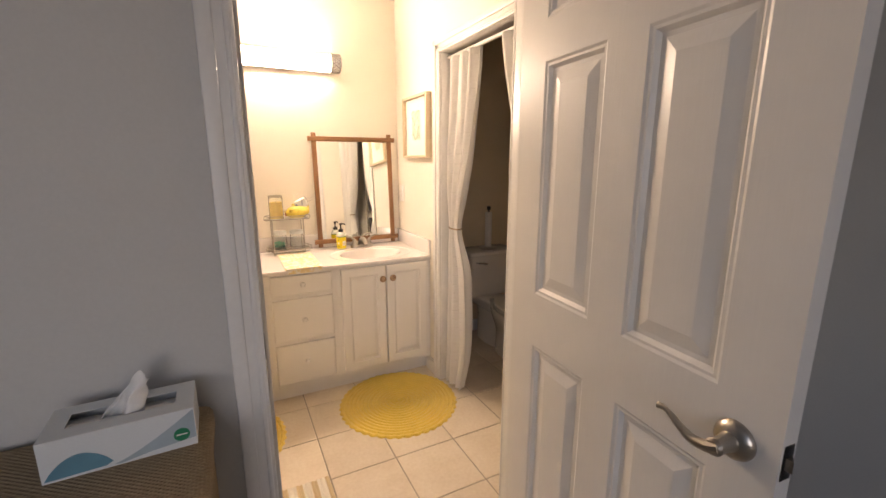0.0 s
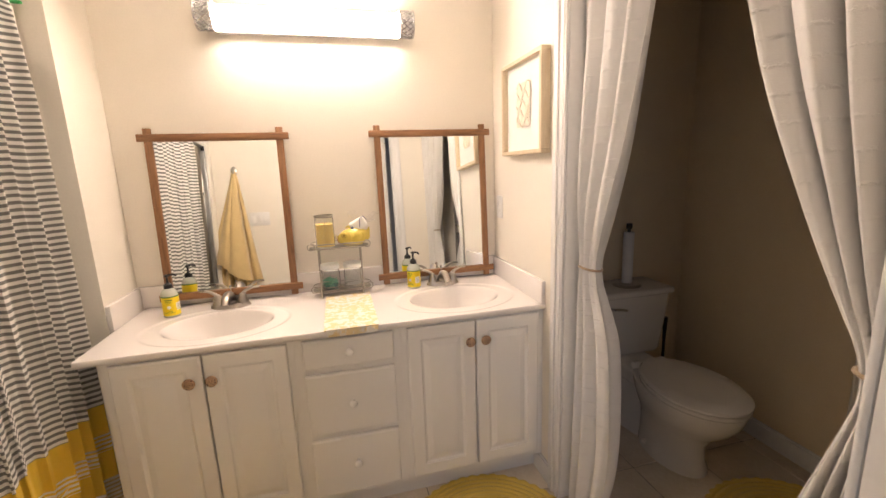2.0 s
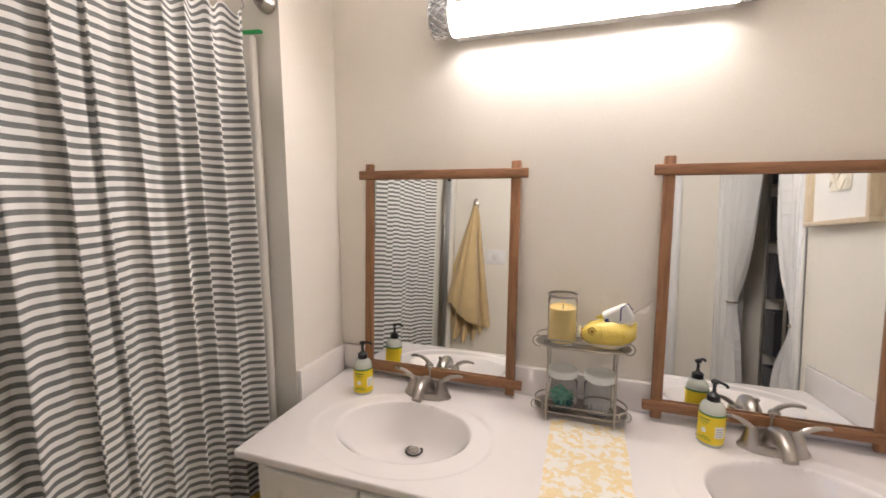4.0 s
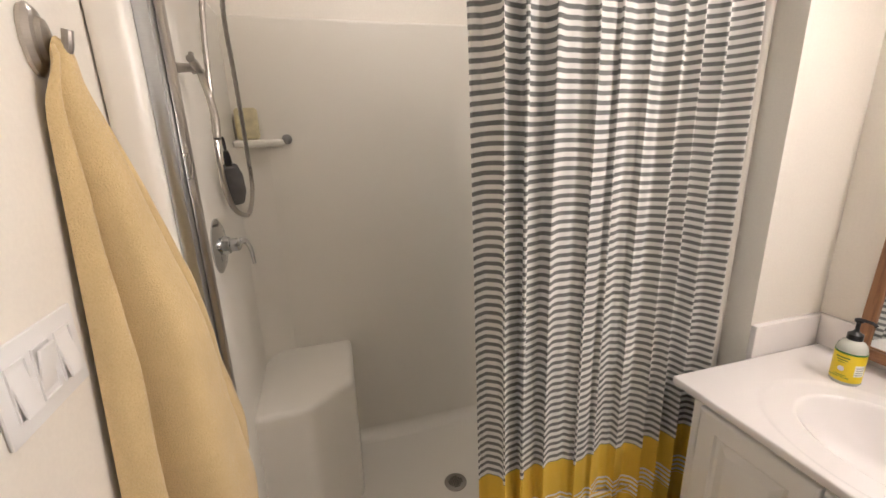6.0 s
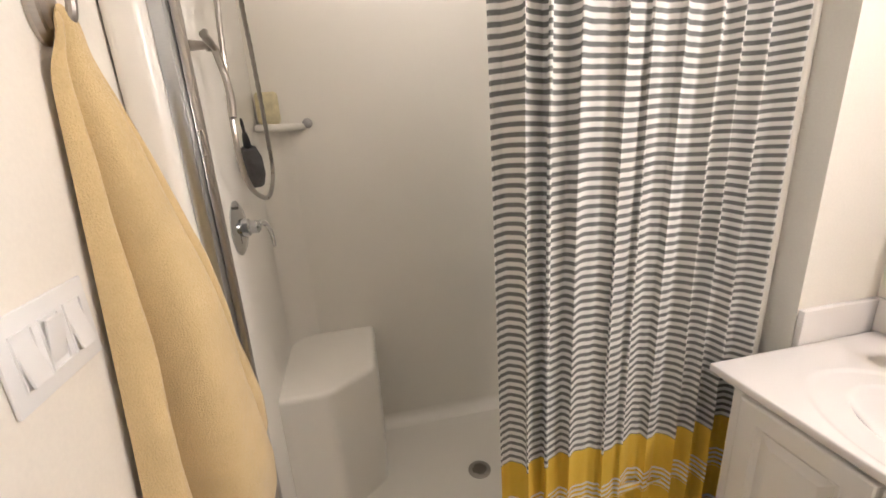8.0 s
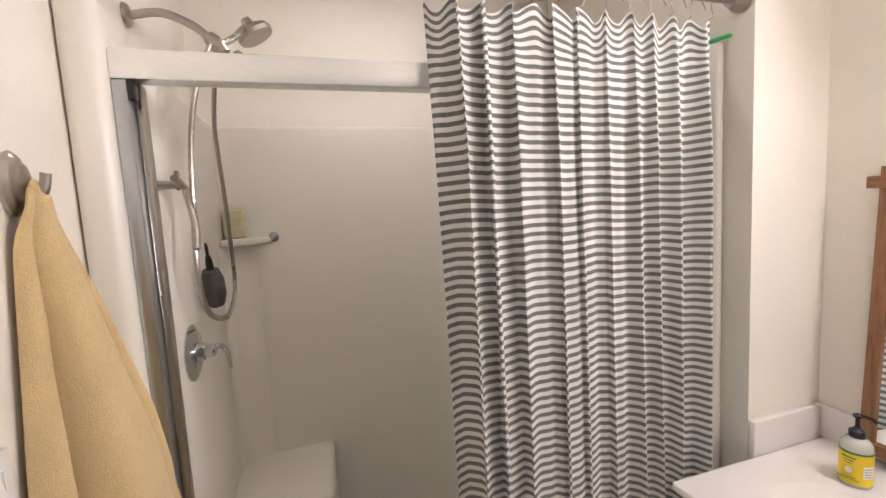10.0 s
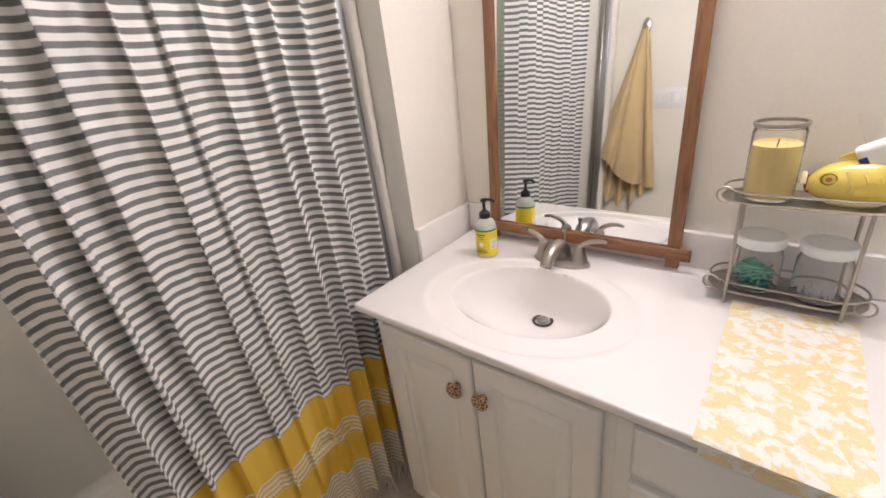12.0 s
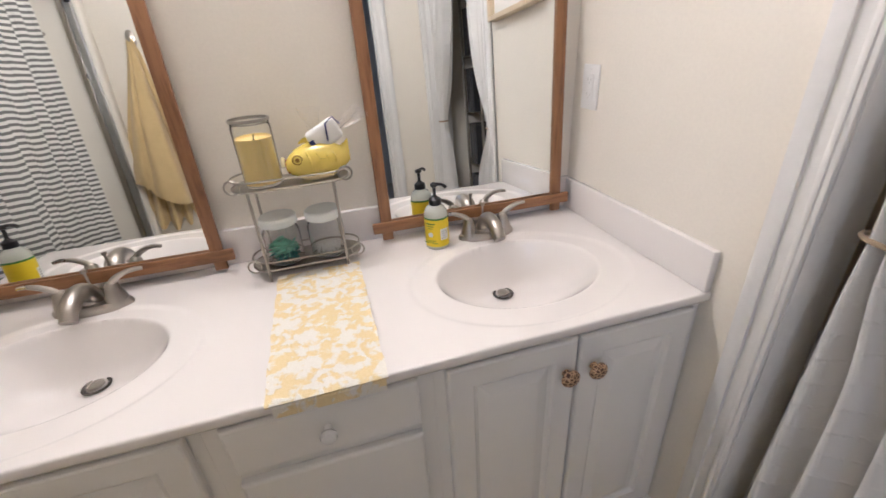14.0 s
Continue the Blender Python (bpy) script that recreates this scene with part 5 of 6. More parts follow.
wire_shelf()
M["blue_plastic"] = plain("blue_plastic", (0.02, 0.06, 0.30), 0.3, var=0.1)
M["brown_card"] = plain("brown_cardboard", (0.28, 0.18, 0.10), 0.85, var=0.15, scale=20)
for x, z in ((2.10, 1.0575), (2.20, 1.0575), (2.42, 1.4075)):
    bt = thing("plastic_bottle", "dark blue plastic bottle on the wire shelf", "bottle", "shelf bottles")
    part("body", lathe([(0.0, 0.0), (0.036, 0.0), (0.038, 0.01), (0.038, 0.15), (0.030, 0.175), (0.014, 0.19), (0.014, 0.205), (0.0, 0.205)], 22, m=Matrix.Translation((x, -1.6, z))), M["blue_plastic"], bt)
    part("cap", lathe([(0.0155, 0.198), (0.0155, 0.225), (0.0, 0.228)], 16, m=Matrix.Translation((x, -1.6, z))), M["white_plastic"], bt)
M["dark_fabric"] = terry("charcoal_fabric", (0.030, 0.030, 0.034), (0.015, 0.015, 0.018))
M["tan_cloth"] = terry("tan_cotton", (0.30, 0.23, 0.14), (0.2, 0.15, 0.09))
M["white_tub"] = plain("white_tub_plastic", (0.70, 0.69, 0.66), 0.4, var=0.05)


def dark_fill_bin(x0, x1, z, h):
    """An added dark bin, open, with a rolled rim and a pull loop."""
    root = thing("added_dark_bin", "added charcoal bin that keeps the wire shelf opening dark", "storage bin", "shelf bins")
    y0, y1, t = -1.785, -1.655, 0.004
    part("body", boxes([(x0, x1, y0, y0 + t, z, z + h), (x0, x1, y1 - t, y1, z, z + h), (x0, x0 + t, y0 + t, y1 - t, z, z + h), (x1 - t, x1, y0 + t, y1 - t, z, z + h), (x0 + t, x1 - t, y0 + t, y1 - t, z, z + t)], 0.001), M["dark_fabric"], root)
    part("rim", tube([(x0, y0, z + h), (x1, y0, z + h), (x1, y1, z + h), (x0, y1, z + h)], 0.005, 8, closed=True), M["dark_fabric"], root)
    c = (x0 + x1) / 2
    part("pull_loop", tube(smooth_path([(c - 0.03, y1 + 0.001, z + h * 0.7), (c - 0.02, y1 + 0.012, z + h * 0.58), (c + 0.02, y1 + 0.012, z + h * 0.58), (c + 0.03, y1 + 0.001, z + h * 0.7)], 5), 0.004, 6), M["dark_fabric"], root)


# Rows of bins added to hide the bright wall and darken the opening
for z, h in ((0.3575, 0.27), (0.7075, 0.27), (1.0575, 0.27), (1.4075, 0.27), (1.7575, 0.22)):
    for x0, x1 in ((1.990, 2.225), (2.232, 2.465), (2.472, 2.695)):
        dark_fill_bin(x0, x1, z, h)
for x, z, w, h in ((2.36, 1.0575, 0.10, 0.07), (2.12, 1.4075, 0.12, 0.10), (2.52, 1.4075, 0.12, 0.14)):
    tagged(part("storage_box", box(x - w / 2, x + w / 2, -1.64, -1.53, z, z + h, 0.004), M["brown_card"]), "small brown cardboard box on the wire shelf", "box", group="shelf boxes")
tub = thing("plastic_tub", "white lidded plastic tub on the wire shelf", "tub")
part("body", box(2.46, 2.60, -1.63, -1.53, 1.0575, 1.115, 0.008, 3), M["white_tub"], tub)
part("lid", box(2.455, 2.605, -1.635, -1.525, 1.1155, 1.128, 0.004), M["white_tub"], tub)
for x in (2.04, 2.30):
    for k in range(3):
        tagged(part("folded_towel", box(x, x + 0.22, -1.648, -1.515, 0.7075 + k * 0.042, 0.7075 + k * 0.042 + 0.0405, 0.018, 4), M["tan_cloth"]), "folded tan towel stacked on the wire shelf", "towel", group="folded tan towels")
for k in range(3):
    tagged(part("folded_towel", box(2.02, 2.30, -1.648, -1.515, 0.3575 + k * 0.052, 0.3575 + k * 0.052 + 0.050, 0.022, 4), M["dark_fabric"]), "folded black towel stacked on the wire shelf", "towel", group="folded dark towels")


# ---- rugs and mat ----
def round_rug(cx, cy, r, label):
    """Crocheted rug: rings of cord with a scalloped edge."""
    b = bmesh.new()
    nr, na = 92, 168
    rows = []
    for i in range(nr + 1):
        t = i / nr
        row = []
        for k in range(na):
            a = 2 * math.pi * k / na
            edge = 1.0 + (0.040 * abs(math.sin(a * 22)) - 0.012) * max(0.0, (t - 0.9) / 0.1)
            rad = r * t * edge
            ridge = abs(math.sin(math.pi * t * 15.0))
            z = 0.0035 + 0.0065 * ridge + 0.0008 * math.sin(a * 84 + i) + 0.002 * noise.noise((math.cos(a) * t * 4, math.sin(a) * t * 4, cx))
            if i == nr:
                z = 0.0005
            row.append(b.verts.new((cx + rad * math.cos(a), cy + rad * math.sin(a), z)))
            if i == 0:
                break
        rows.append(row)
    for k in range(na):
        b.faces.new((rows[0][0], rows[1][k], rows[1][(k + 1) % na]))
    for a, c in zip(rows[1:], rows[2:]):
        for k in range(na):
            b.faces.new((a[k], c[k], c[(k + 1) % na], a[(k + 1) % na]))
    return tagged(part("round_rug", b, M["yarn"]), label, "rug", group="round yellow rugs")


round_rug(1.372, -0.835, 0.342, "round yellow crocheted rug with scalloped edge before the vanity")
round_rug(0.385, -0.810, 0.342, "round yellow crocheted rug beside the shower curtain")
round_rug(2.47, -1.19, 0.342, "round yellow crocheted rug before the toilet")


def rag_mat():
    n = Nodes("woven_rag")
    v = n.pos()
    sep = n.add("ShaderNodeSeparateXYZ")
    n.link(v, sep.inputs[0])
    w = n.math('ADD', sep.outputs[0], n.math('MULTIPLY', n.noise(30, 3, v), 0.006))
    s = n.math('FRACT', n.math('MULTIPLY', w, 16.0))
    col = n.ramp(s, [(0.0, (0.80, 0.76, 0.68)), (0.55, (0.78, 0.73, 0.64)), (0.62, (0.58, 0.44, 0.26)), (0.9, (0.62, 0.50, 0.32))])
    n.set(Base_Color=col, Roughness=0.95)
    n.bump(n.noise(300, 3, v), 0.8, 0.003)

    def f(u, q):
        x, y = -0.035 + 0.90 * u, -1.745 + 0.475 * q
        return (x + 0.004 * noise.noise((u * 6, q * 20, 1)), y + 0.004 * noise.noise((u * 20, q * 5, 4)), 0.006 + 0.005 * abs(math.sin(u * math.pi * 42)) + 0.002 * noise.noise((u * 8, q * 8, 0)))
    return tagged(part("bath_mat", sheet(f, 260, 40, 0.004), n.mat), "cream and tan ribbed rag mat before the shower", "bath mat")


rag_mat()


# ---- on the counter ----
M["soap_body"] = plain("cloudy_soap", (0.55, 0.57, 0.50), 0.15, var=0.04, bump=0.02, coat=0.3)
M["label_yellow"] = plain("yellow_label", (0.82, 0.62, 0.01), 0.45, var=0.04, bump=0.02)
M["label_green"] = plain("green_label", (0.05, 0.20, 0.03), 0.45, var=0.05, bump=0.02)
M["label_white"] = plain("white_label", (0.84, 0.83, 0.78), 0.5, var=0.03, bump=0.02)


def band(r, z0, z1, a0, a1, n=20, bm=None):
    b = bmesh.new() if bm is None else bm
    lo, hi = [], []
    for k in range(n + 1):
        a = radians(a0 + (a1 - a0) * k / n)
        lo.append(b.verts.new((r * math.cos(a), r * math.sin(a), z0)))
        hi.append(b.verts.new((r * math.cos(a), r * math.sin(a), z1)))
    for k in range(n):
        b.faces.new((lo[k], lo[k + 1], hi[k + 1], hi[k]))
    return b


def soap(x, y, turn):
    root = thing("soap_dispenser", "hand soap bottle with yellow label and black pump", "soap bottle", "hand soap bottles")
    part("bottle", lathe([(0.0, 0.0), (0.029, 0.0), (0.032, 0.004), (0.032, 0.094), (0.030, 0.106), (0.023, 0.117), (0.0135, 0.122), (0.0135, 0.128), (0.0, 0.128)], 32), M["soap_body"], root)
    lb = part("label", band(0.0325, 0.010, 0.092, 0, 359.9, 40), M["label_yellow"], root, "yellow paper label")
    part("green_band", band(0.0328, 0.0875, 0.0925, 0, 359.9, 40), M["label_green"], lb)
    for z0, z1, a0, a1 in ((0.0755, 0.0790, -118, -66), (0.0690, 0.0712, -112, -72), (0.0630, 0.0645, -106, -78), (0.0275, 0.0290, -114, -66)):
        part("print_bar", band(0.0328, z0, z1, a0, a1, 10), M["label_green"], lb)
    part("badge", lathe([(0.0, 0.0), (0.007, 0.0), (0.007, 0.0005), (0.0, 0.0006)], 20, m=Matrix.Translation((0.0, -0.0325, 0.046)) @ Matrix.Rotation(radians(90), 4, 'X')), M["label_white"], lb)
    back = part("back_panel", band(0.0328, 0.030, 0.062, -42, 2, 10), M["label_white"], lb, "white printed back panel")
    for k in range(4):
        part("print_line", band(0.0330, 0.034 + 0.0065 * k, 0.0362 + 0.0065 * k, -38, -4, 8), M["cup_grey"], back)
    p = part("pump", lathe([(0.0, 0.122), (0.0165, 0.123), (0.0165, 0.138), (0.010, 0.143), (0.006, 0.146), (0.0045, 0.150), (0.0045, 0.170), (0.009, 0.172), (0.010, 0.178), (0.004, 0.182), (0.0, 0.182)], 20), M["black_plastic"], root, "black pump")
    part("nozzle", tube(smooth_path([(0, 0, 0.177), (0.012, 0, 0.179), (0.028, 0, 0.178), (0.036, 0, 0.172)], 4), 0.0042, 8), M["black_plastic"], p)
    words = bpy.data.curves.new("label_text", 'FONT')
    words.body, words.size, words.align_x = "HAND SOAP", 0.0075, 'CENTER'
    words.extrude = 0.0002
    words.materials.append(M["label_green"])
    tx = new("label_text", words)
    tx.parent = root
    tx.matrix_world = pose(0, -0.0332, 0.021, 90, 0, 0)
    root.matrix_world = pose(x, y, CT - 0.001, 0, 0, turn)
    return root


soap(0.185, -0.170, 5)
soap(1.238, -0.128, -46)


def rack():
    root = thing("wire_rack", "two-tier satin wire rack on the counter", "rack")
    x0, x1, y0, y1 = 0.762, 1.028, -0.158, -0.052

    def oval(z, g=0.0, n=10):
        r = (y1 - y0) / 2 - g
        pts = []
        for c, a0 in ((x1 - (y1 - y0) / 2, -90), (x0 + (y1 - y0) / 2, 90)):
            for k in range(n + 1):
                a = radians(a0 + 180 * k / n)
                pts.append((c + r * math.cos(a), (y0 + y1) / 2 + r * math.sin(a), z))
        return pts
    for z in (CT + 0.028, 1.050):
        sh = part("shelf", prism([(p[0], p[1]) for p in oval(z)], z, z + 0.0025), M["wire"], root)
        part("rail", tube(oval(z + 0.022), 0.0024, 6, closed=True), M["wire"], sh)
        part("rail", tube(oval(z + 0.001), 0.0034, 6, closed=True), M["wire"], sh)
        for xx, s in ((x0, 1), (x1, -1)):
            part("curl", tube([(xx + s * (0.012 + 0.016 * math.cos(a)) - s * 0.004, y0 + 0.012, z + 0.013 + 0.016 * math.sin(a)) for a in [2 * math.pi * k / 16 for k in range(16)]], 0.0022, 6, closed=True), M["wire"], sh)
    for x in (x0 + 0.038, x1 - 0.038):
        for y in (y0, y1):
            part("post", tube([(x, y, CT - 0.0005), (x, y, 1.052)], 0.0034, 8), M["wire"], root)
    return root


rack()
M["wax"] = plain("yellow_wax", (0.93, 0.70, 0.25), 0.45, var=0.06, scale=12, bump=0.05)


def jar_profile(r, h, neck):
    return [(0.0, 0.0), (r * 0.92, 0.0), (r, 0.006), (r, h * 0.82), (neck, h * 0.92), (neck, h), (neck - 0.003, h), (neck - 0.003, h * 0.925), (r - 0.003, h * 0.81), (r - 0.003, 0.006), (0.0, 0.005)]


candle = thing("candle_jar", "tall glass jar candle with yellow wax", "candle", at=(0.835, -0.105, 1.0528))
part("jar", lathe([(0.0, 0.0), (0.040, 0.0), (0.043, 0.005), (0.043, 0.132), (0.0405, 0.138), (0.0425, 0.142), (0.0425, 0.147), (0.0385, 0.147), (0.0385, 0.136), (0.040, 0.130), (0.040, 0.006), (0.0, 0.005)], 36), M["glass"], candle).visible_shadow = False
part("wax", lathe([(0.0, 0.0055), (0.0396, 0.0065), (0.0396, 0.108), (0.036, 0.103), (0.0, 0.101)], 36), M["wax"], candle, "yellow wax")
# Grey ring added over the glass for the rim's dark look
part("rim_band", lathe([(0.0428, 0.1425), (0.0440, 0.143), (0.0445, 0.147), (0.0432, 0.1495), (0.0395, 0.1495), (0.0395, 0.1475), (0.0428, 0.1472)], 36), M["nickel"], candle, "thin grey ring added for the dark look of the glass rim")
part("wick", tube([(0, 0, 0.100), (0.002, 0, 0.114)], 0.0012, 6), M["black_plastic"], candle)


def fish():
    M["fish_glaze"] = plain("yellow_glaze", (0.80, 0.62, 0.12), 0.15, var=0.1, scale=18, bump=0.05, coat=0.5)
    M["red_glaze"] = plain("red_glaze", (0.40, 0.04, 0.02), 0.2, var=0.1)
    M["cream_glaze"] = plain("cream_glaze", (0.78, 0.68, 0.40), 0.2, var=0.1, scale=30)
    M["eye_brown"] = plain("brown_glaze", (0.34, 0.20, 0.04), 0.2, var=0.1)
    M["navy_line"] = plain("navy_print", (0.02, 0.035, 0.16), 0.5, var=0.1)
    M["cellophane"] = glass("cellophane", (0.98, 0.98, 0.99), 0.12)
    root = thing("fish_planter", "yellow glazed ceramic fish holding a wrapped tissue pack", "ornament", at=(0.968, -0.105, 1.0528))
    rings = []
    for s, w, lo, hi in ((-0.076, 0.015, 0.020, 0.046), (-0.066, 0.024, 0.011, 0.058), (-0.048, 0.034, 0.004, 0.072), (-0.022, 0.042, 0.0, 0.082), (0.008, 0.042, 0.0, 0.084), (0.034, 0.034, 0.003, 0.078), (0.052, 0.022, 0.012, 0.068), (0.064, 0.012, 0.022, 0.074), (0.072, 0.007, 0.030, 0.084)):
        rings.append([(s, w * math.cos(2 * math.pi * k / 20), (lo + hi) / 2 + (hi - lo) / 2 * math.sin(2 * math.pi * k / 20)) for k in range(20)])
    body = part("body", loft(rings), M["fish_glaze"], root)
    mouth = [(-0.073 - 0.004 * math.cos(2 * math.pi * k / 18), 0.015 * math.cos(2 * math.pi * k / 18), 0.032 + 0.014 * math.sin(2 * math.pi * k / 18)) for k in range(18)]
    part("lips", tube(mouth, 0.0035, 8, closed=True), M["red_glaze"], root, "dark red lips")
    upper = [(-0.082, 0.016 * math.cos(math.pi * k / 10), 0.036 + 0.015 * math.sin(math.pi * k / 10)) for k in range(11)]
    part("upper_lip", tube(upper, 0.0048, 8), M["cream_glaze"], root, "cream upper lip")
    for s in (-1, 1):
        e = part("eye", lathe([(0.0, 0.006), (0.006, 0.0055), (0.012, 0.001), (0.0135, -0.003), (0.0, -0.004)], 18, m=Matrix.Translation((-0.048, s * 0.031, 0.052)) @ Matrix.Rotation(radians(-90 * s), 4, 'X')), M["fish_glaze"], root)
        part("pupil", lathe([(0.0, 0.0075), (0.0045, 0.0068), (0.0055, 0.004), (0.0, 0.003)], 12, m=Matrix.Translation((-0.048, s * 0.031, 0.052)) @ Matrix.Rotation(radians(-90 * s), 4, 'X')), M["eye_brown"], e)
        part("fin", sheet(lambda u, v: (-0.012 + 0.042 * u, s * (0.042 + 0.008 * math.sin(u * 3)), 0.026 + 0.024 * v * math.sin(math.pi * (0.15 + 0.8 * u)) + 0.006 * u), 10, 8, 0.003), M["fish_glaze"], root)
    for s in (-1, 1):
        ring = [(-0.048 + 0.0105 * math.cos(2 * math.pi * k / 18), s * 0.0345, 0.052 + 0.0105 * math.sin(2 * math.pi * k / 18)) for k in range(18)]
        part("eye_rim", tube(ring, 0.0012, 6, closed=True), M["eye_brown"], root, "brown ring round the eye")
        gill = [(-0.026 + 0.007 * math.sin(math.pi * k / 8), s * (0.0425 - 0.012 * abs(k / 4 - 1) ** 2), 0.022 + 0.044 * k / 8) for k in range(9)]
        part("gill", tube(gill, 0.0026, 6), M["fish_glaze"], root)
        for q in range(3):
            scale = [(-0.004 + 0.018 * q + 0.007 * math.sin(math.pi * k / 8), s * (0.0435 - 0.0045 * q - 0.010 * abs(k / 4 - 1) ** 2), 0.030 + 0.034 * k / 8) for k in range(9)]
            part("scale_ridge", tube(scale, 0.0018, 5), M["fish_glaze"], root)
    part("back_fin", sheet(lambda u, v: (-0.040 + 0.060 * u, 0.0, 0.072 + 0.010 * math.sin(math.pi * min(1, 0.3 + u)) + 0.014 * v * math.sin(math.pi * (0.1 + 0.85 * u))), 14, 6, 0.005), M["fish_glaze"], root)
    part("belly_foot", lathe([(0.0, -0.0), (0.040, 0.0), (0.044, 0.004), (0.040, 0.012), (0.0, 0.014)], 26, sx=1.0, sy=0.7, m=Matrix.Translation((-0.008, 0, 0))), M["cream_glaze"], root)
    pk = thing("tissue_pack", "white tissue pack with navy lines in clear wrap", "tissue pack", at=(0.986, -0.105, 1.122))
    tilt = Matrix.Rotation(radians(-28), 4, 'Y')
    part("pack", box(-0.035, 0.042, -0.016, 0.016, 0.0, 0.052, 0.010, 3, turn=tilt), M["label_white"], pk)
    lines = tube([tilt @ Vector(q) for q in ((0.0, -0.0175, -0.012), (0.018, -0.0178, 0.022), (0.040, -0.0175, 0.026), (0.044, -0.0175, 0.004))], 0.0018, 6)
    bmesh.ops.translate(lines, vec=(0.0035, 0, 0.026), verts=lines.verts)
    part("print_line", lines, M["navy_line"], pk)
    dot = box(-0.006, 0.006, -0.0012, 0.0012, -0.007, 0.007, 0.001, turn=tilt)
    bmesh.ops.translate(dot, vec=(-0.026, -0.0172, 0.012), verts=dot.verts)
    part("print_block", dot, M["navy_line"], pk)
    for x, dx, dz in ((-0.018, -0.004, 0.055), (0.035, 0.062, 0.040)):
        part("wrap_end", sheet(lambda u, v: (x + dx * v + (u - 0.5) * 0.036 * (0.5 + v) * (0.6 if dx > 0.01 else 1), -0.004 + 0.006 * math.sin(u * 9 + v * 3), 0.036 + dz * v - 0.02 * (u - 0.5) * (1 if dx > 0.01 else 0) * (0.5 + v)), 14, 12, 0.0004), M["cellophane"], pk).visible_shadow = False
    return root


fish()
M["frost_lid"] = plain("frosted_lid", (0.78, 0.80, 0.78), 0.4, var=0.04, bump=0.05)
M["green_bits"] = plain("green_plastic_bits", (0.22, 0.70, 0.50), 0.4, var=0.3, scale=40)
M["dark_green"] = plain("dark_green_bits", (0.02, 0.26, 0.24), 0.4, var=0.3, scale=40)


def storage_jar(x, y, label, fill):
    root = thing("glass_jar", label, "jar", "jars on the rack", at=(x, y, CT + 0.0308))
    part("jar", lathe(jar_profile(0.045, 0.098, 0.040), 36), M["glass"], root).visible_shadow = False
    part("lid", lathe([(0.0, 0.0985), (0.0435, 0.0985), (0.045, 0.102), (0.045, 0.116), (0.042, 0.120), (0.0, 0.121)], 32), M["frost_lid"], root, "frosted white lid")
    rnd = random.Random(7)
    if fill == "green":
        for name, mat, n0, zr in (("green_flossers", "green_bits", 70, (0.022, 0.050)), ("dark_flossers", "dark_green", 46, (0.009, 0.028))):
            bm = bmesh.new()
            for k in range(n0):
                a, r = rnd.uniform(0, 6.28), 0.025 * rnd.random() ** 0.5
                c = Vector((r * math.cos(a), r * math.sin(a), rnd.uniform(*zr)))
                d = Vector((rnd.uniform(-1, 1), rnd.uniform(-1, 1), rnd.uniform(-0.25, 0.25))).normalized() * 0.015
                tube([c - d, c, c + d], [0.0018, 0.003, 0.002], 5, bm=bm)
            part(name, bm, M[mat], root)
    else:
        bm = bmesh.new()
        for k in range(70):
            a, r = rnd.uniform(0, 6.28), rnd.uniform(0.0, 0.030)
            c = Vector((r * math.cos(a), r * math.sin(a), 0.0075))
            tube([c, c + Vector((rnd.uniform(-0.004, 0.004), rnd.uniform(-0.004, 0.004), rnd.uniform(0.014, 0.02)))], [0.0022, 0.0015], 5, bm=bm)
        part("cotton_swabs", bm, M["paper"], root)
    return root


storage_jar(0.842, -0.105, "glass jar of green flossers with a frosted lid", "green")
storage_jar(0.950, -0.105, "glass jar of white cotton swabs with a frosted lid", "white")


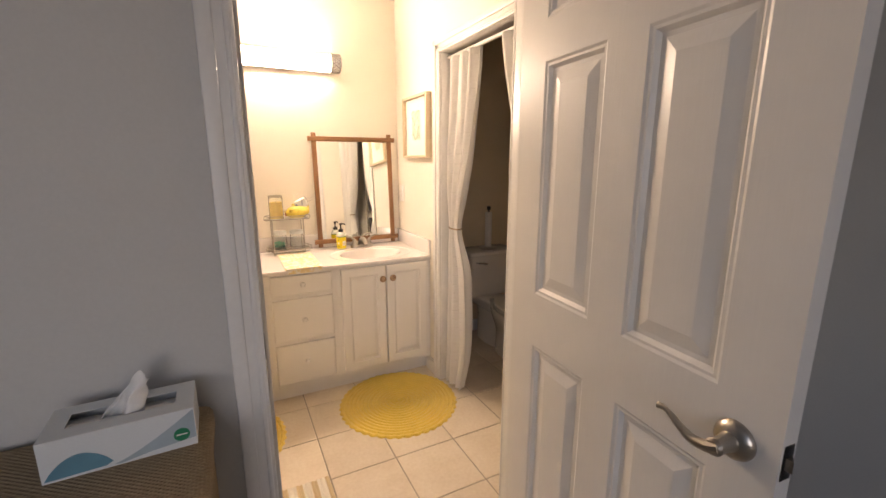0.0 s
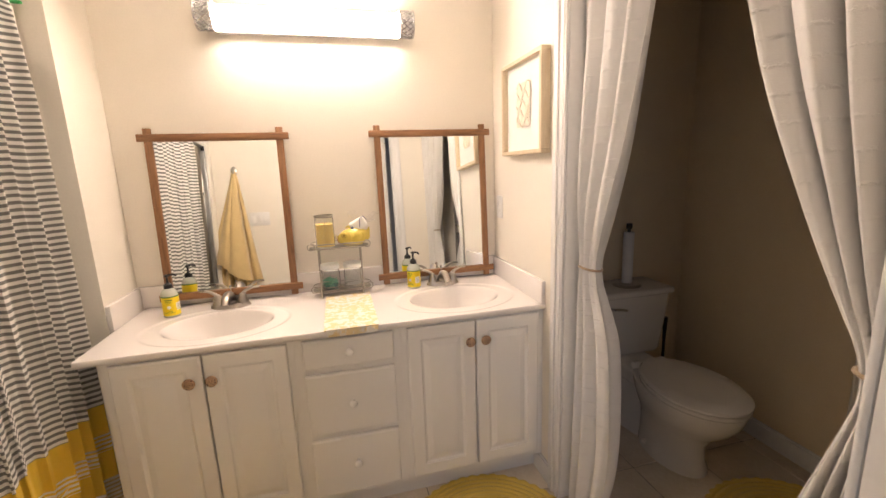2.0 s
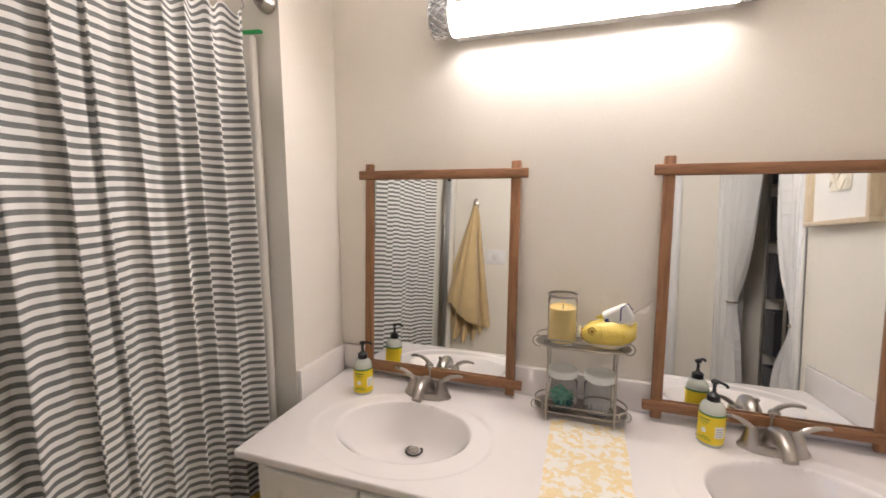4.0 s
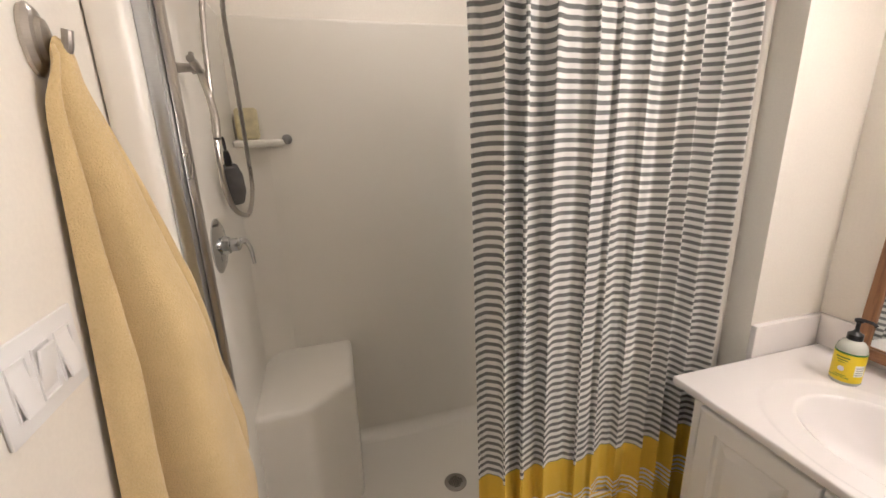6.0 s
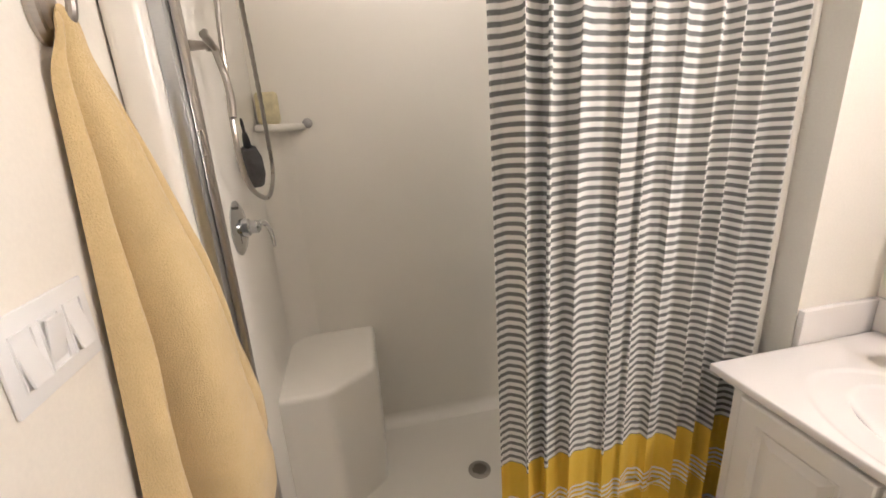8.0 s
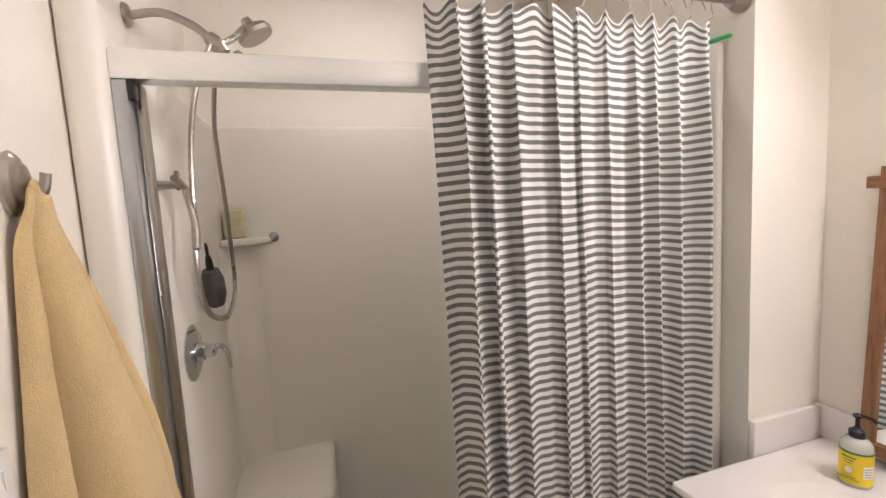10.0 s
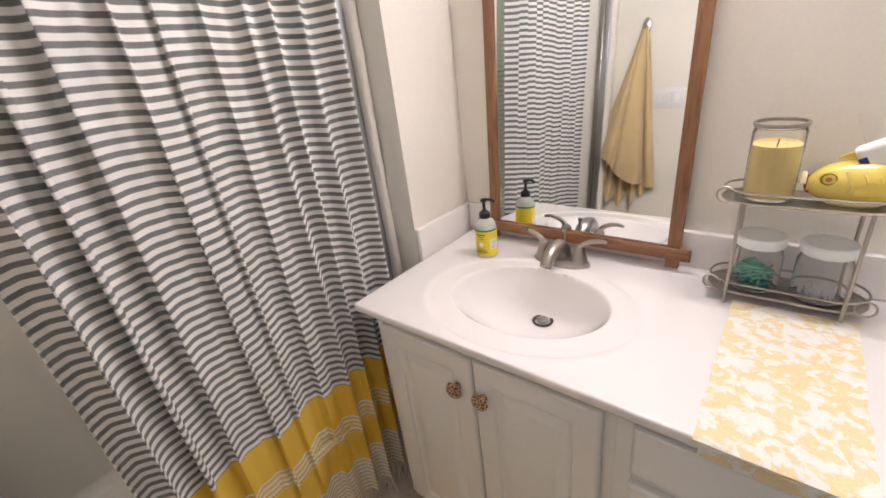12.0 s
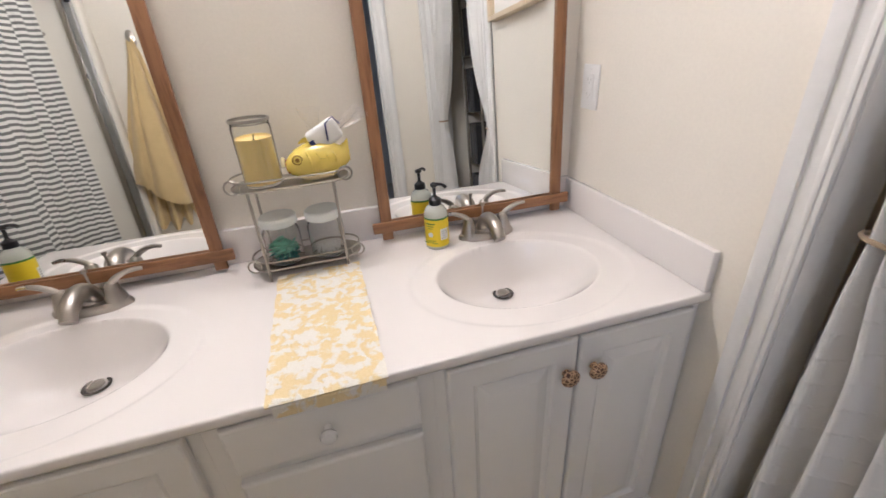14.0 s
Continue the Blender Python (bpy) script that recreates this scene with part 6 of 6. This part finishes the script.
def hand_towel():
    n = Nodes("floral_terry")
    v = n.pos()
    warp = n.add("ShaderNodeVectorMath", operation='ADD')
    wn2 = n.add("ShaderNodeTexNoise")
    wn2.inputs["Scale"].default_value = 22
    n.link(v, wn2.inputs["Vector"])
    sc = n.add("ShaderNodeVectorMath", operation='SCALE')
    sc.inputs[3].default_value = 0.035
    n.link(wn2.outputs["Color"], sc.inputs[0])
    n.link(v, warp.inputs[0])
    n.link(sc.outputs[0], warp.inputs[1])
    bloom = n.noise(50, 2.5, warp.outputs[0], 0.45)
    leaf_edge = n.noise(110, 2, warp.outputs[0], 0.5)
    m = n.ramp(n.math('ADD', bloom, n.math('MULTIPLY', n.math('SUBTRACT', leaf_edge, 0.5), 0.22)), [(0.44, (0, 0, 0)), (0.55, (1, 1, 1))])
    f = n.noise(380, 3, v)
    col = n.mix(m, (0.82, 0.67, 0.36), (0.86, 0.83, 0.76))
    n.set(Base_Color=n.mix(0.12, col, n.ramp(f, [(0.3, (0.4, 0.3, 0.15)), (0.7, (0.95, 0.9, 0.8))])), Roughness=0.95)
    n.bump(n.mix(0.5, m, f), 0.9, 0.003)
    root = thing("hand_towel", "yellow floral hand towel folded over the counter edge", "towel")
    L = 0.425

    def layer(off, drop, x0, x1):
        def f(u, q):
            x = x0 + (x1 - x0) * u + 0.003 * noise.noise((u * 3, q * 8, off))
            s = q * (L + drop)
            wob = 0.0015 * noise.noise((u * 5, q * 9, off * 90))
            top = CT + 0.004 + off
            if s < L:
                y, z = -0.156 - s, top + wob
            else:
                r = 0.009 + off
                a = min((s - L) / r, math.pi / 2)
                y = -0.156 - L - r * math.sin(a)
                z = top - r * (1 - math.cos(a)) - max(0.0, s - L - r * math.pi / 2)
            return (x, y, z)
        return f
    part("lower_fold", sheet(layer(0.0, 0.030, 0.825, 1.012), 30, 70, 0.005), n.mat, root)
    part("upper_fold", sheet(layer(0.0062, 0.010, 0.816, 1.017), 34, 70, 0.006), n.mat, root)
    return root


hand_towel()


# ---- bedroom corner: woven trunk and tissue box ----
def weave():
    n = Nodes("woven_seagrass")
    v = n.pos()
    sep = n.add("ShaderNodeSeparateXYZ")
    n.link(v, sep.inputs[0])
    a = n.math('SINE', n.math('MULTIPLY', sep.outputs[0], 520.0))
    b = n.math('SINE', n.math('MULTIPLY', n.math('ADD', sep.outputs[1], sep.outputs[2]), 700.0))
    w = n.math('MULTIPLY', a, b)
    g = n.noise(60, 5, v, stretch=(1, 6, 6))
    col = n.ramp(g, [(0.3, (0.26, 0.18, 0.10)), (0.6, (0.46, 0.35, 0.22)), (0.8, (0.58, 0.47, 0.32))])
    n.set(Base_Color=n.mix(n.ramp(w, [(0.2, (0.35,) * 3), (0.6, (0.0,) * 3)]), col, (0.20, 0.14, 0.08)), Roughness=0.85)
    n.bump(w, 0.8, 0.003)
    return n.mat


trunk = thing("woven_trunk", "woven tan seagrass trunk standing against the bedroom wall", "trunk")
WV = weave()
part("body", box(-0.42, 0.492, -2.40, -1.958, 0.0, 0.80, 0.02, 3), WV, trunk)
part("lid", box(-0.43, 0.502, -2.41, -1.952, 0.8005, 0.872, 0.022, 4), WV, trunk)


def tissue_box():
    M["box_card"] = plain("printed_card", (0.72, 0.74, 0.74), 0.5, var=0.03, bump=0.03)
    M["teal_print"] = plain("teal_print", (0.10, 0.27, 0.36), 0.5, var=0.25, scale=14, bump=0.02)
    M["grey_print"] = plain("grey_blue_print", (0.38, 0.46, 0.50), 0.5, var=0.15, scale=14, bump=0.02)
    M["badge_green"] = plain("green_badge", (0.0, 0.20, 0.09), 0.4, var=0.05, bump=0.02)
    root = thing("tissue_box", "white and teal tissue box with a pulled tissue", "tissue box")
    W, D, H = 0.232, 0.118, 0.078
    for row in ((0, W, 0, 0.001, 0, H), (0, W, D - 0.001, D, 0, H), (0, 0.001, 0.001, D - 0.001, 0, H), (W - 0.001, W, 0.001, D - 0.001, 0, H), (0.001, W - 0.001, 0.001, D - 0.001, 0, 0.001),
                (0.001, W - 0.001, 0.001, 0.034, H - 0.001, H), (0.001, W - 0.001, D - 0.034, D - 0.001, H - 0.001, H), (0.001, 0.032, 0.034, D - 0.034, H - 0.001, H), (W - 0.032, W - 0.001, 0.034, D - 0.034, H - 0.001, H)):
        part("carton_panel", box(*row), M["box_card"], root)

    def shape(name, mat, outline, y, label=""):
        b = bmesh.new()
        b.faces.new([b.verts.new((x, y, z)) for x, z in outline])
        part(name, b, mat, root, label, smooth=False)
    shape("teal_swoosh", M["teal_print"], [(0.004 + 0.096 * t, 0.006 + 0.034 * math.sin(math.pi * t) ** 0.8 + 0.006 * t) for t in [k / 14 for k in range(15)]] + [(0.09, 0.006), (0.004, 0.004)], -0.0006)
    shape("grey_swoosh", M["grey_print"], [(0.10 + 0.131 * t, 0.004 + 0.072 * t ** 1.3) for t in [k / 12 for k in range(13)]] + [(0.231, 0.016), (0.16, 0.010), (0.11, 0.002)], -0.0004)
    shape("badge", M["badge_green"], [(0.208 + 0.0135 * math.cos(2 * math.pi * k / 24), 0.028 + 0.0135 * math.sin(2 * math.pi * k / 24)) for k in range(24)], -0.0009, "round green badge")
    shape("badge_bar", M["label_white"], [(0.199, 0.027), (0.217, 0.027), (0.217, 0.0295), (0.199, 0.0295)], -0.0012)
    part("tissue_layer", sheet(lambda u, v: (0.006 + 0.22 * u, 0.006 + 0.106 * v, 0.052 + 0.012 * math.sin(v * 3.14) + 0.004 * noise.noise((u * 8, v * 8, 3))), 24, 14, 0.001), M["paper"], root)

    def f(u, v):
        c = (1 - v) ** 1.4
        return (0.105 + 0.045 * v + (u - 0.5) * (0.075 - 0.055 * v) + 0.012 * noise.noise((u * 4, v * 3, 9)), 0.055 + 0.018 * math.sin(u * 7.0) * (1 - 0.5 * v) + 0.01 * v, 0.055 + 0.105 * v - 0.035 * max(0.0, v - 0.7) - 0.05 * abs(u - 0.5) * v)
    part("tissue", sheet(f, 26, 26, 0.0008), M["paper"], root, "crumpled white tissue")
    root.matrix_world = pose(0.248, -2.118, 0.8722, 0, 0, 2)
    return root


tissue_box()


# ---- floor tiles ----
TS = 0.316
tile_bm = box(-TS / 2 + 0.0025, TS / 2 - 0.0025, -TS / 2 + 0.0025, TS / 2 - 0.0025, -0.008, 0.0, 0.0015, 1)
tile_mesh = None
for i in range(10):
    for j in range(6):
        if tile_mesh is None:
            ob = part("tile", tile_bm, M["tile"], floor, smooth=False)
            tile_mesh = ob.data
        else:
            ob = new("tile", tile_mesh)
            ob.parent = floor
        ob.location = (-0.079 + TS * (i + 0.5), -1.918 + TS * (j + 0.5), 0.0)
